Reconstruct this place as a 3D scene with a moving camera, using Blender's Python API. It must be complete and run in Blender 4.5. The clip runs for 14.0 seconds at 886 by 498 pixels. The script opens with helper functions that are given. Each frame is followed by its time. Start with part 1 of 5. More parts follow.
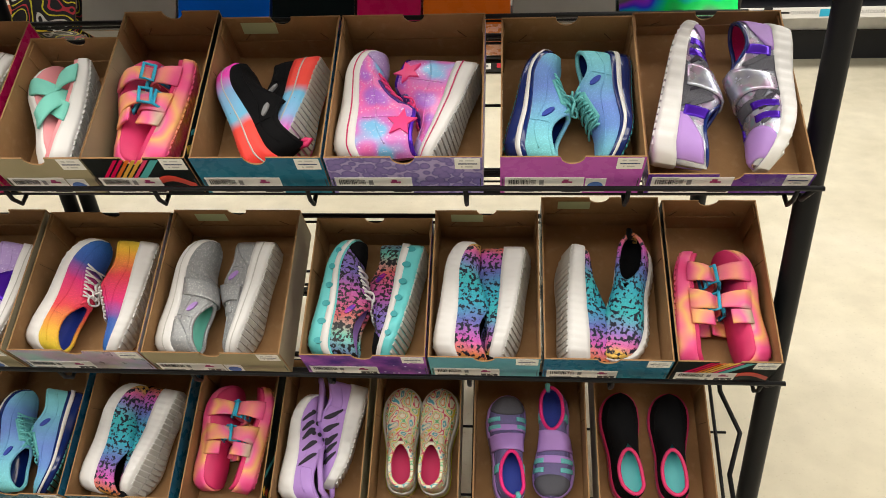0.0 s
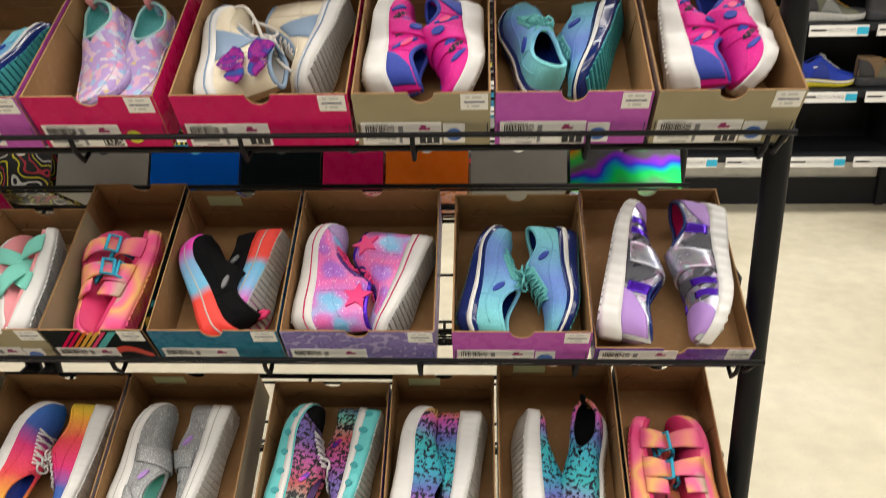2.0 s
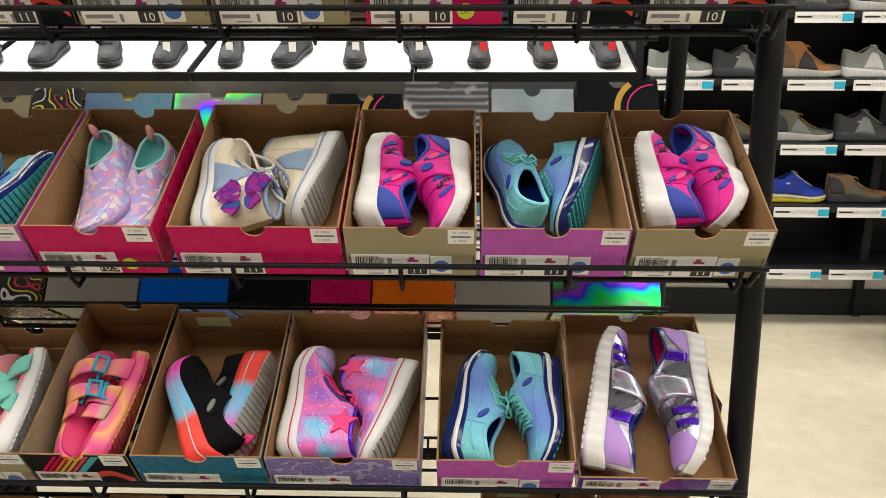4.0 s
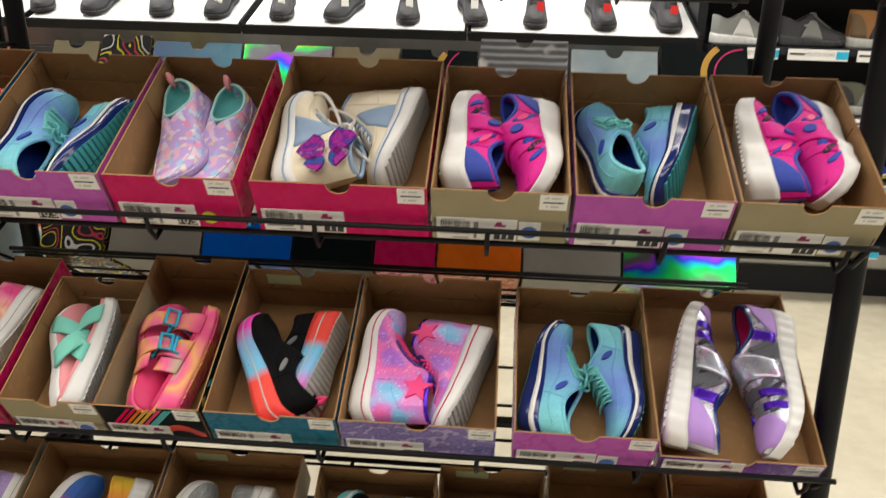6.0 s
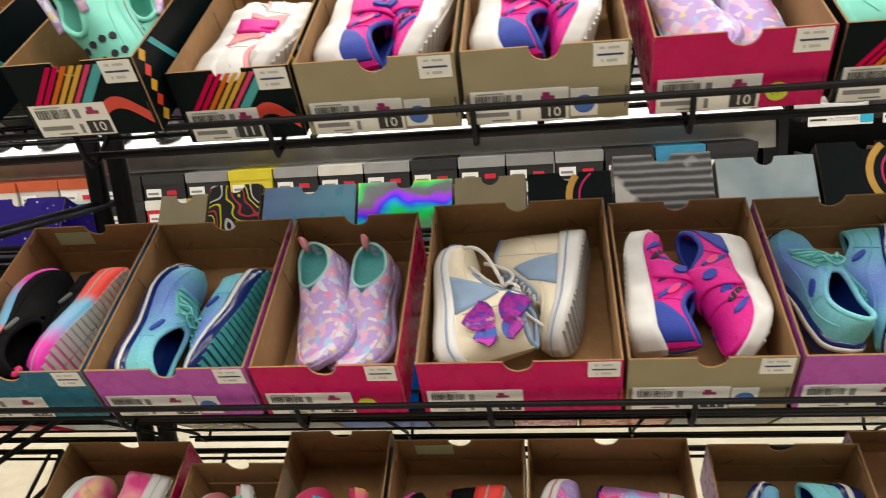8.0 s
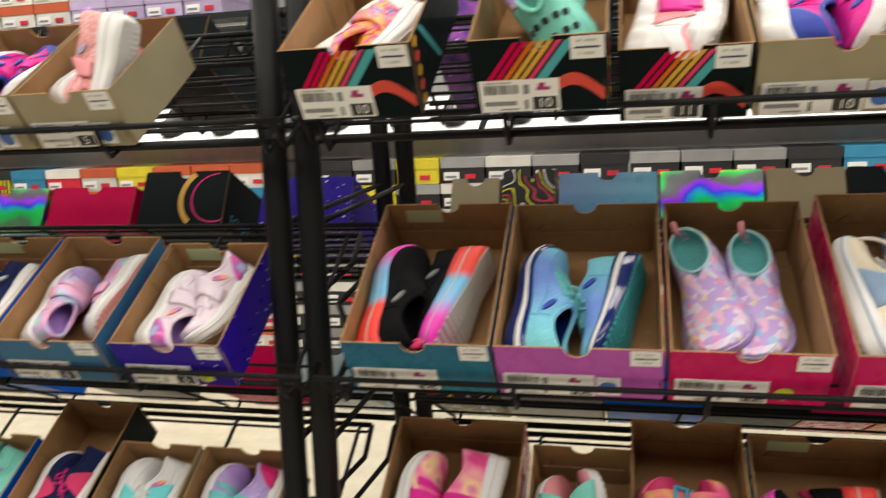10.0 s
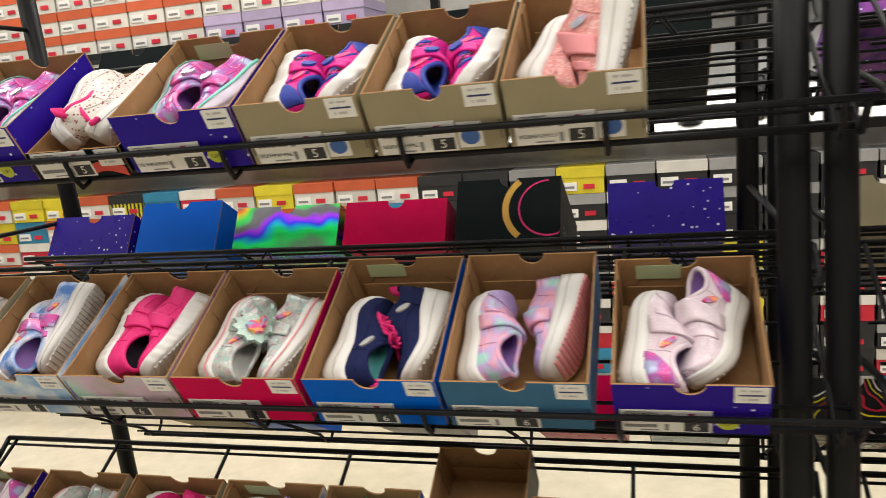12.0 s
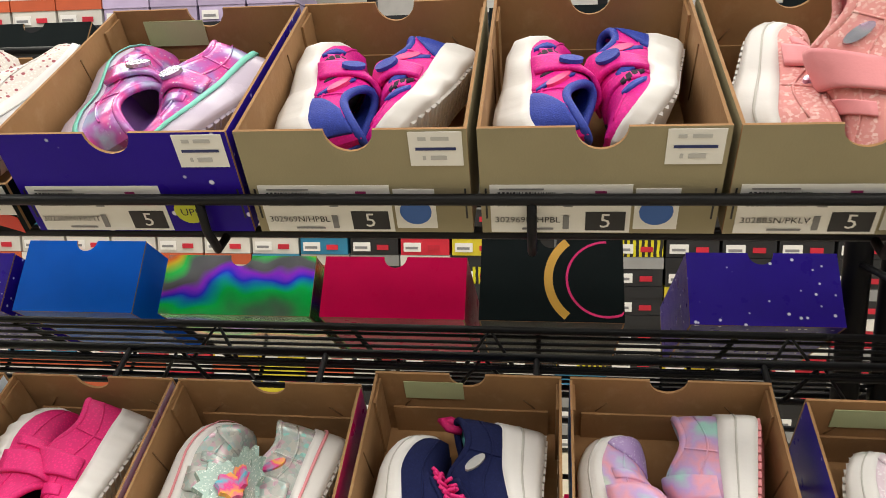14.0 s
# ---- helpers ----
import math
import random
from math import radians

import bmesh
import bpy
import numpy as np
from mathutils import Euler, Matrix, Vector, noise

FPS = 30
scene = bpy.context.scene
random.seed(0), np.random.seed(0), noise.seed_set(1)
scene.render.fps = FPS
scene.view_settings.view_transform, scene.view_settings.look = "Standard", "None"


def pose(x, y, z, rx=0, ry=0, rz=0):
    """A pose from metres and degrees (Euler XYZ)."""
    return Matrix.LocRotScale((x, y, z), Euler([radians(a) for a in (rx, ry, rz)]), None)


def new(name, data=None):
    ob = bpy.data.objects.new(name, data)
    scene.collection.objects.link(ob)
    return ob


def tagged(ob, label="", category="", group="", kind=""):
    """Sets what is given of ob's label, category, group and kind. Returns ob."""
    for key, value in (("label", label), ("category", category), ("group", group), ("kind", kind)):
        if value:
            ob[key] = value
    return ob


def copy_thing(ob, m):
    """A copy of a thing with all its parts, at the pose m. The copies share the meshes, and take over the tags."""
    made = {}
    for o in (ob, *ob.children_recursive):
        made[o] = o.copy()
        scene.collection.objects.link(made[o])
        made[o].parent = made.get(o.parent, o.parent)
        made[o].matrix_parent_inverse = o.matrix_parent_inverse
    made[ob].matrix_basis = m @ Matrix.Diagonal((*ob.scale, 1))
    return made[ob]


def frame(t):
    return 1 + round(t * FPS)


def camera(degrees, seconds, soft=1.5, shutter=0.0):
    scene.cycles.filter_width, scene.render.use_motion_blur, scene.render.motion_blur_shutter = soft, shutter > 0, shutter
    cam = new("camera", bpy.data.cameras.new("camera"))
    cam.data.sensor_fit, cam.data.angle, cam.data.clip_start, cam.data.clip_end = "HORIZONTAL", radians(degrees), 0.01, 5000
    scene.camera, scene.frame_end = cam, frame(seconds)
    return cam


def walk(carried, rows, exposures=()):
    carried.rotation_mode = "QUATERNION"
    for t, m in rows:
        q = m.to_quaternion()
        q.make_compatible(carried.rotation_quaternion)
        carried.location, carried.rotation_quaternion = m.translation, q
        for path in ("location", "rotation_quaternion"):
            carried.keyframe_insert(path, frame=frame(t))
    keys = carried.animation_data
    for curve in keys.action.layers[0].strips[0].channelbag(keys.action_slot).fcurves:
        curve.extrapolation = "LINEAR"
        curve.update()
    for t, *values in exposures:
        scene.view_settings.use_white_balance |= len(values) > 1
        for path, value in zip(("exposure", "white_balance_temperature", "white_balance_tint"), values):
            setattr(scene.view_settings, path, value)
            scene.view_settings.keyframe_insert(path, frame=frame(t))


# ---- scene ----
cam = camera(59.7, 14.0, soft=0.75, shutter=0.5)
METRES, EYE, TILT, LEAN, TURN = 2.0, 1.15, -31.0, 2.0, 4.0
ROWS = [
    (0.0, 0.0, 0.0, 0.0, 0.0, 0.0, -0.0),
    (0.5, -0.0003, -0.0007, 0.0026, 0.43, 0.52, -0.01),
    (1.0, 0.0026, -0.0008, 0.0099, 0.26, 2.12, 0.24),
    (1.5, 0.0115, -0.0041, 0.0215, -0.69, 5.3, 0.38),
    (2.0, 0.0151, -0.0169, 0.0308, -1.77, 9.26, -0.06),
    (2.5, 0.018, -0.0295, 0.0389, -2.37, 12.42, -0.12),
    (3.0, 0.0173, -0.0331, 0.0429, -2.88, 14.55, -0.26),
    (5.5, -0.009, -0.0282, 0.0535, -2.55, 17.06, -2.15),
    (6.0, -0.0225, -0.0153, 0.0521, -1.53, 13.76, -3.27),
    (6.5, -0.0418, 0.0034, 0.0556, 0.53, 12.77, -2.19),
    (7.0, -0.0509, 0.0366, 0.0945, 2.15, 16.22, -0.07),
    (9.5, -0.2294, 0.0344, 0.1263, 5.79, 19.91, -2.48),
    (10.0, -0.2838, 0.0164, 0.1068, 8.33, 18.82, -3.96),
    (10.5, -0.3305, 0.0144, 0.0905, 10.66, 17.09, -5.75),
    (11.0, -0.4008, 0.0157, 0.0909, 13.35, 17.36, -6.92),
    (11.5, -0.4862, 0.0404, 0.1041, 13.93, 18.89, -5.68),
    (12.0, -0.5774, 0.0601, 0.1206, 11.22, 19.73, -3.34),
    (12.5, -0.6489, 0.0765, 0.1251, 7.37, 19.54, -2.76),
    (13.0, -0.6806, 0.1281, 0.158, 4.89, 18.77, -2.63),
    (13.5, -0.6951, 0.1792, 0.2027, 2.42, 20.34, -2.0),
    (14.0, -0.6975, 0.1974, 0.2162, 2.56, 21.04, -2.87),
]
walk(cam, [(t, pose(0, 0, EYE, TILT, LEAN, TURN) @ pose(METRES * x, METRES * y, METRES * z, 90 + pitch, roll, yaw)) for t, x, y, z, yaw, pitch, roll in ROWS], [(0.0, -0.4), (1.5, -0.45), (3.0, -0.55), (6.5, -0.6), (9.5, -0.55), (12.5, -0.6), (14.0, -0.6)])

# ---- world and light ----
world = bpy.data.worlds.new("world")
scene.world = world
world.use_nodes = True
world.node_tree.nodes["Background"].inputs["Color"].default_value = (0.9, 0.95, 1.0, 1)
world.node_tree.nodes["Background"].inputs["Strength"].default_value = 0.05
CEILING = 3.4
LAMP_WATTS = 51.0


def area_lamp(name, x, y, z, sx, sy, watts, colour):
    data = bpy.data.lights.new(name, "AREA")
    data.shape, data.size, data.size_y, data.energy, data.color = "RECTANGLE", sx, sy, watts, colour
    ob = new(name, data)
    ob.location = (x, y, z)
    return ob


# ---- materials ----
def nodes_of(name):
    m = bpy.data.materials.new(name)
    m.use_nodes = True
    nt = m.node_tree
    return m, nt, nt.nodes["Principled BSDF"]


def ramp_node(nt, stops, constant=False):
    r = nt.nodes.new("ShaderNodeValToRGB")
    e = r.color_ramp.elements
    while len(e) < len(stops):
        e.new(0.5)
    for el, (p, c) in zip(e, sorted(stops, key=lambda q: q[0])):
        el.position, el.color = p, (*c, 1)
    if constant:
        r.color_ramp.interpolation = "CONSTANT"
    return r


def tex_node(nt, kind, scale, coords, detail=3.0):
    if kind == "noise":
        n = nt.nodes.new("ShaderNodeTexNoise")
        n.inputs["Detail"].default_value = detail
        out = n.outputs["Fac"]
    elif kind == "wave":
        n = nt.nodes.new("ShaderNodeTexWave")
        n.inputs["Distortion"].default_value = 2.5
        out = n.outputs["Fac"]
    else:
        n = nt.nodes.new("ShaderNodeTexVoronoi")
        if kind == "edge":
            n.feature = "DISTANCE_TO_EDGE"
        out = n.outputs["Color"] if kind == "cells" else n.outputs["Distance"]
    n.inputs["Scale"].default_value = scale
    nt.links.new(coords, n.inputs["Vector"])
    return out


def mat(name, colour=(0.5, 0.5, 0.5), rough=0.6, metal=0.0, pattern=None, grad=None, bump=(600, 0.08), vary=0.12, coat=0.0, over=None, alpha=None, random_tint=0.0, weave=0, spec=0.35, wobble=0.12, detail=3.0, wander=30):
    """colour, or pattern = (kind, scale, stops[, constant]), or grad = (axis, start, end, stops); over = (kind, scale, low, high, colour) speckles on top."""
    m, nt, b = nodes_of(name)
    co = nt.nodes.new("ShaderNodeTexCoord").outputs["Object"]
    if grad:
        sep = nt.nodes.new("ShaderNodeSeparateXYZ")
        nt.links.new(co, sep.inputs[0])
        mr = nt.nodes.new("ShaderNodeMapRange")
        mr.inputs["From Min"].default_value, mr.inputs["From Max"].default_value = grad[1], grad[2]
        wob = nt.nodes.new("ShaderNodeMath")
        wob.operation = "MULTIPLY_ADD"
        nt.links.new(tex_node(nt, "noise", wander, co, 2.0), wob.inputs[0])
        wob.inputs[1].default_value = wobble * (grad[2] - grad[1])
        nt.links.new(sep.outputs["XYZ".index(grad[0])], wob.inputs[2])
        nt.links.new(wob.outputs[0], mr.inputs["Value"])
        r = ramp_node(nt, grad[3])
        nt.links.new(mr.outputs[0], r.inputs["Fac"])
        col = r.outputs["Color"]
    elif pattern:
        r = ramp_node(nt, pattern[2], len(pattern) > 3)
        nt.links.new(tex_node(nt, pattern[0], pattern[1], co, detail), r.inputs["Fac"])
        col = r.outputs["Color"]
    else:
        rgb = nt.nodes.new("ShaderNodeRGB")
        rgb.outputs[0].default_value = (*colour, 1)
        col = rgb.outputs[0]
    if over:
        r = ramp_node(nt, [(over[2], (0, 0, 0)), (over[3], (1, 1, 1))])
        nt.links.new(tex_node(nt, over[0], over[1], co), r.inputs["Fac"])
        mx = nt.nodes.new("ShaderNodeMix")
        mx.data_type = "RGBA"
        nt.links.new(r.outputs["Color"], mx.inputs["Factor"])
        nt.links.new(col, mx.inputs["A"])
        mx.inputs["B"].default_value = (*over[4], 1)
        col = mx.outputs["Result"]
    if vary:
        r = ramp_node(nt, [(0.3, (1 - vary,) * 3), (0.75, (1 + vary * 0.5,) * 3)])
        nt.links.new(tex_node(nt, "noise", 14, co, 6.0), r.inputs["Fac"])
        mx = nt.nodes.new("ShaderNodeMix")
        mx.data_type, mx.blend_type = "RGBA", "MULTIPLY"
        mx.inputs["Factor"].default_value = 1.0
        nt.links.new(col, mx.inputs["A"])
        nt.links.new(r.outputs["Color"], mx.inputs["B"])
        col = mx.outputs["Result"]
        r2 = nt.nodes.new("ShaderNodeMapRange")
        r2.inputs["To Min"].default_value, r2.inputs["To Max"].default_value = max(rough - 0.1, 0.05), min(rough + 0.1, 1)
        nt.links.new(tex_node(nt, "noise", 45, co), r2.inputs["Value"])
        nt.links.new(r2.outputs[0], b.inputs["Roughness"])
    else:
        b.inputs["Roughness"].default_value = rough
    if weave:
        r = ramp_node(nt, [(0.12, (1.1,) * 3), (0.5, (0.86,) * 3)])
        nt.links.new(tex_node(nt, "voro", weave, co), r.inputs["Fac"])
        mx = nt.nodes.new("ShaderNodeMix")
        mx.data_type, mx.blend_type = "RGBA", "MULTIPLY"
        mx.inputs["Factor"].default_value = 1.0
        nt.links.new(col, mx.inputs["A"])
        nt.links.new(r.outputs["Color"], mx.inputs["B"])
        col = mx.outputs["Result"]
    if random_tint:
        hs = nt.nodes.new("ShaderNodeHueSaturation")
        inf = nt.nodes.new("ShaderNodeObjectInfo")
        mr = nt.nodes.new("ShaderNodeMapRange")
        mr.inputs["To Min"].default_value, mr.inputs["To Max"].default_value = 1 - random_tint, 1 + random_tint
        nt.links.new(inf.outputs["Random"], mr.inputs["Value"])
        nt.links.new(mr.outputs[0], hs.inputs["Value"])
        nt.links.new(col, hs.inputs["Color"])
        col = hs.outputs["Color"]
    nt.links.new(col, b.inputs["Base Color"])
    b.inputs["Metallic"].default_value = metal
    b.inputs["Coat Weight"].default_value = coat
    b.inputs["Specular IOR Level"].default_value = spec
    if alpha is not None:
        b.inputs["Transmission Weight"].default_value = alpha
    if bump:
        bp = nt.nodes.new("ShaderNodeBump")
        bp.inputs["Strength"].default_value = bump[1]
        bp.inputs["Distance"].default_value = 0.002
        nt.links.new(tex_node(nt, "noise", bump[0], co), bp.inputs["Height"])
        nt.links.new(bp.outputs[0], b.inputs["Normal"])
    return m


WHITE = (0.7, 0.69, 0.68)
TIE = [(0.3, (0.8, 0.05, 0.22)), (0.42, (0.82, 0.1, 0.28)), (0.5, (0.84, 0.24, 0.22)), (0.56, (0.82, 0.42, 0.14)), (0.62, (0.82, 0.22, 0.22)), (0.69, (0.8, 0.12, 0.32)), (0.78, (0.4, 0.5, 0.28))]
kraft = mat("kraft_card", (0.31, 0.17, 0.072), 0.85, bump=(250, 0.15), vary=0.2, over=("noise", 70, 0.55, 0.8, (0.37, 0.22, 0.105)), random_tint=0.1)
kraft_edge = mat("kraft_fold", (0.16, 0.085, 0.035), 0.9, bump=None)
steel = mat("black_powder_coat", (0.007, 0.007, 0.008), 0.45, 0.0, spec=0.17, bump=(500, 0.1), vary=0.15)
label_white = mat("label_paper", (0.74, 0.73, 0.71), 0.5, bump=None, vary=0.05)
ink = mat("label_ink", (0.02, 0.02, 0.022), 0.5, bump=None, vary=0)
grey_ink = mat("grey_ink", (0.2, 0.2, 0.21), 0.6, bump=None, vary=0)
blue_ink = mat("blue_ink", (0.04, 0.12, 0.4), 0.5, bump=None, vary=0)
red_ink = mat("red_ink", (0.6, 0.03, 0.03), 0.5, bump=None, vary=0)
lime_ink = mat("lime_ink", (0.5, 0.55, 0.03), 0.5, bump=None, vary=0)
maroon_ink = mat("maroon_ink", (0.3, 0.02, 0.12), 0.5, bump=None, vary=0)
tape_green = mat("green_tape", (0.42, 0.47, 0.27), 0.6, vary=0.08)
STAR = ("voro", 72, 0.17, 0.11, (0.75, 0.75, 0.9))
CARD = {
    "teal": mat("teal_card", grad=("Y", -0.09, 0.09, [(0, (0.02, 0.2, 0.24)), (1, (0.02, 0.12, 0.22))]), rough=0.28, spec=0.1),
    "orchid": mat("orchid_card", (0.42, 0.09, 0.4), 0.28, spec=0.1),
    "crimson": mat("crimson_card", (0.5, 0.008, 0.1), 0.28, spec=0.1),
    "khaki": mat("khaki_card", (0.3, 0.26, 0.165), 0.6, spec=0.1),
    "star": mat("starry_card", (0.022, 0.007, 0.26), 0.3, over=STAR, spec=0.07),
    "dark": mat("black_printed_card", (0.002, 0.006, 0.007), 0.42, spec=0.06),
    "blue": mat("royal_blue_card", (0.0, 0.1, 0.56), 0.35, spec=0.05),
    "steel": mat("slate_blue_card", (0.04, 0.13, 0.25), 0.45, spec=0.1),
    "sky": mat("cloud_card", pattern=("noise", 22, [(0.4, (0.25, 0.42, 0.68)), (0.62, (0.7, 0.75, 0.8))]), rough=0.4, spec=0.1),
    "irid": mat("pale_iridescent_card", pattern=("noise", 12, [(0.35, (0.35, 0.36, 0.28)), (0.5, (0.55, 0.4, 0.55)), (0.65, (0.35, 0.55, 0.5))]), rough=0.3, metal=0.4, spec=0.1),
    "red": mat("rose_red_card", (0.55, 0.002, 0.07), 0.3, spec=0.03),
    "scale": mat("lilac_scale_card", pattern=("voro", 95, [(0.0, (0.26, 0.2, 0.48)), (0.45, (0.22, 0.17, 0.44)), (0.6, (0.15, 0.12, 0.34)), (0.75, (0.4, 0.34, 0.6))]), rough=0.35, metal=0.25, spec=0.1),
    "galaxy": mat("violet_galaxy_card", pattern=("noise", 25, [(0.35, (0.05, 0.02, 0.2)), (0.6, (0.3, 0.08, 0.4))]), rough=0.35, over=STAR, spec=0.1),
    "aquacard": mat("aqua_card", grad=("Y", -0.09, 0.09, [(0, (0.12, 0.35, 0.28)), (1, (0.1, 0.3, 0.4))]), rough=0.35, spec=0.1),
    "orange": mat("orange_card", (0.62, 0.13, 0.01), 0.28, spec=0.1),
    "grey": mat("grey_card", (0.25, 0.24, 0.22), 0.35, spec=0.1),
    "pale": mat("pale_blue_card", pattern=("noise", 9, [(0.35, (0.3, 0.42, 0.48)), (0.65, (0.5, 0.58, 0.6))]), rough=0.3, spec=0.16),
    "silver": mat("silver_card", grad=("Y", 0.0, 0.12, [(i / 25, (0.35, 0.35, 0.36) if i % 3 == 0 else (0.012, 0.013, 0.016)) for i in range(26)]), rough=0.22, wobble=0.03, spec=0.3, over=("noise", 11, 0.56, 0.6, (0.55, 0.54, 0.52))),
    "holo": mat("rainbow_foil", grad=("Y", 0.06, 0.22, [(0.0, (0.5, 0.1, 0.3)), (0.12, (0.12, 0.12, 0.13)), (0.24, (0.02, 0.5, 0.1)), (0.32, (0.0, 0.6, 0.1)), (0.4, (0.0, 0.3, 0.5)), (0.47, (0.02, 0.03, 0.7)), (0.55, (0.25, 0.02, 0.6)), (0.62, (0.1, 0.1, 0.11)), (0.7, (0.11, 0.12, 0.13)), (0.77, (0.02, 0.5, 0.08)), (0.83, (0.5, 0.4, 0.02)), (0.88, (0.6, 0.12, 0.02)), (0.95, (0.12, 0.12, 0.13))]), rough=0.2, metal=0.6, bump=(60, 0.1), vary=0.2, wobble=1.2, wander=8, spec=0.3),
    "ocean": mat("ocean_blue_card", grad=("X", -0.09, 0.09, [(0, (0.05, 0.12, 0.3)), (1, (0.05, 0.3, 0.45))]), rough=0.3, coat=0.1),
    "kraft": kraft,
    "hazard": mat("hazard_card", detail=0.3, pattern=("noise", 19, [(0.0, (0.012, 0.012, 0.014)), (0.37, (0.6, 0.6, 0.58)), (0.4, (0.012, 0.012, 0.014)), (0.47, (0.65, 0.6, 0.02)), (0.5, (0.012, 0.012, 0.014)), (0.56, (0.5, 0.03, 0.06)), (0.585, (0.012, 0.012, 0.014)), (0.63, (0.6, 0.55, 0.03)), (0.655, (0.012, 0.012, 0.014))], True), rough=0.35, spec=0.15),
    "purple": mat("purple_card", (0.1, 0.03, 0.28), 0.28),
}


# ---- mesh helpers ----
def mesh_of(name, verts, faces, mats, index=None, smooth=False):
    me = bpy.data.meshes.new(name)
    me.from_pydata([tuple(v) for v in verts], [], faces)
    for m in mats:
        me.materials.append(m)
    if index:
        me.polygons.foreach_set("material_index", index)
    if smooth:
        me.polygons.foreach_set("use_smooth", [True] * len(me.polygons))
    me.update()
    return me


def part(name, me, parent=None, label="", at=None):
    ob = new(name, me)
    if parent is not None:
        ob.parent = parent
    if at is not None:
        ob.matrix_basis = at
    if label:
        ob["label"] = label
    return ob


def thing(name, at, label, category, group=""):
    ob = new(name)
    ob.empty_display_size = 0.05
    ob.matrix_basis = at
    return tagged(ob, label, category, group)


def box_data(x0, x1, y0, y1, z0, z1):
    v = [(x, y, z) for z in (z0, z1) for y in (y0, y1) for x in (x0, x1)]
    return v, [(0, 2, 3, 1), (4, 5, 7, 6), (0, 1, 5, 4), (2, 6, 7, 3), (0, 4, 6, 2), (1, 3, 7, 5)]


def box_mesh(name, m, *b, bevel=0.0):
    v, f = box_data(*b)
    me = mesh_of(name, v, f, [m])
    if bevel:
        bm = bmesh.new()
        bm.from_mesh(me)
        bmesh.ops.bevel(bm, geom=bm.edges[:], offset=bevel, segments=2, affect="EDGES")
        bm.to_mesh(me)
        bm.free()
    return me


def join(datas):
    v, f = [], []
    for dv, df in datas:
        o = len(v)
        v += list(dv)
        f += [tuple(i + o for i in face) for face in df]
    return v, f


def tube_data(path, r, n=8, closed=False):
    pts = [Vector(p) for p in path]
    v, f = [], []
    k = len(pts)
    prev = None
    for i, p in enumerate(pts):
        a = pts[(i - 1) % k] if closed or i else p
        b = pts[(i + 1) % k] if closed or i < k - 1 else p
        d = (b - a)
        d = d.normalized() if d.length > 1e-9 else Vector((0, 0, 1))
        if prev is None:
            side = d.orthogonal().normalized()
        else:
            side = (prev - d * prev.dot(d))
            side = side.normalized() if side.length > 1e-6 else d.orthogonal().normalized()
        prev = side
        up = d.cross(side)
        rr = r[i] if isinstance(r, (list, tuple)) else r
        for j in range(n):
            c = 2 * math.pi * j / n
            v.append(p + rr * (math.cos(c) * side + math.sin(c) * up))
    for i in range(k if closed else k - 1):
        for j in range(n):
            a, b = i * n + j, i * n + (j + 1) % n
            c, d = ((i + 1) % k) * n + (j + 1) % n, ((i + 1) % k) * n + j
            f.append((a, b, c, d))
    if not closed:
        f.append(tuple(range(n - 1, -1, -1)))
        f.append(tuple((k - 1) * n + j for j in range(n)))
    return v, f


def rod(name, m, *paths, r=0.004, n=8, closed=False):
    return mesh_of(name, *join([tube_data(p, r, n, closed) for p in paths]), [m], smooth=True)


def plate_data(outline, z0, z1):
    """An outline in x and y, as a slab from z0 to z1."""
    k = len(outline)
    v = [(x, y, z0) for x, y in outline] + [(x, y, z1) for x, y in outline]
    f = [tuple(range(k - 1, -1, -1)), tuple(range(k, 2 * k))]
    f += [(i, (i + 1) % k, (i + 1) % k + k, i + k) for i in range(k)]
    return v, f


TEXTS = {}


def text_mesh(words, size, m):
    key = (words, size, m.name)
    if key not in TEXTS:
        c = bpy.data.curves.new("text", "FONT")
        c.body, c.size, c.align_x, c.align_y, c.resolution_u = words, size, "CENTER", "CENTER", 2
        ob = new("text", c)
        bpy.context.view_layer.update()
        me = bpy.data.meshes.new_from_object(ob.evaluated_get(bpy.context.evaluated_depsgraph_get()))
        bpy.data.objects.remove(ob)
        me.materials.clear()
        me.materials.append(m)
        TEXTS[key] = me
    return TEXTS[key]


# ---- shoes ----
OUT_S = [0, 0.012, 0.03, 0.06, 0.1, 0.2, 0.32, 0.42, 0.55, 0.68, 0.78, 0.87, 0.93, 0.97, 0.99, 1]
OUT_W = [0, 0.3, 0.47, 0.61, 0.69, 0.75, 0.72, 0.71, 0.83, 0.97, 1.0, 0.92, 0.76, 0.53, 0.31, 0]
STATIONS = [0, 0.006, 0.015, 0.03, 0.05, 0.075, 0.1, 0.13, 0.16, 0.2, 0.24, 0.28, 0.32, 0.36, 0.4, 0.44, 0.48, 0.51, 0.54, 0.57, 0.6, 0.64, 0.68, 0.72, 0.76, 0.8, 0.84, 0.87, 0.9, 0.925, 0.945, 0.962, 0.976, 0.987, 0.995, 1]
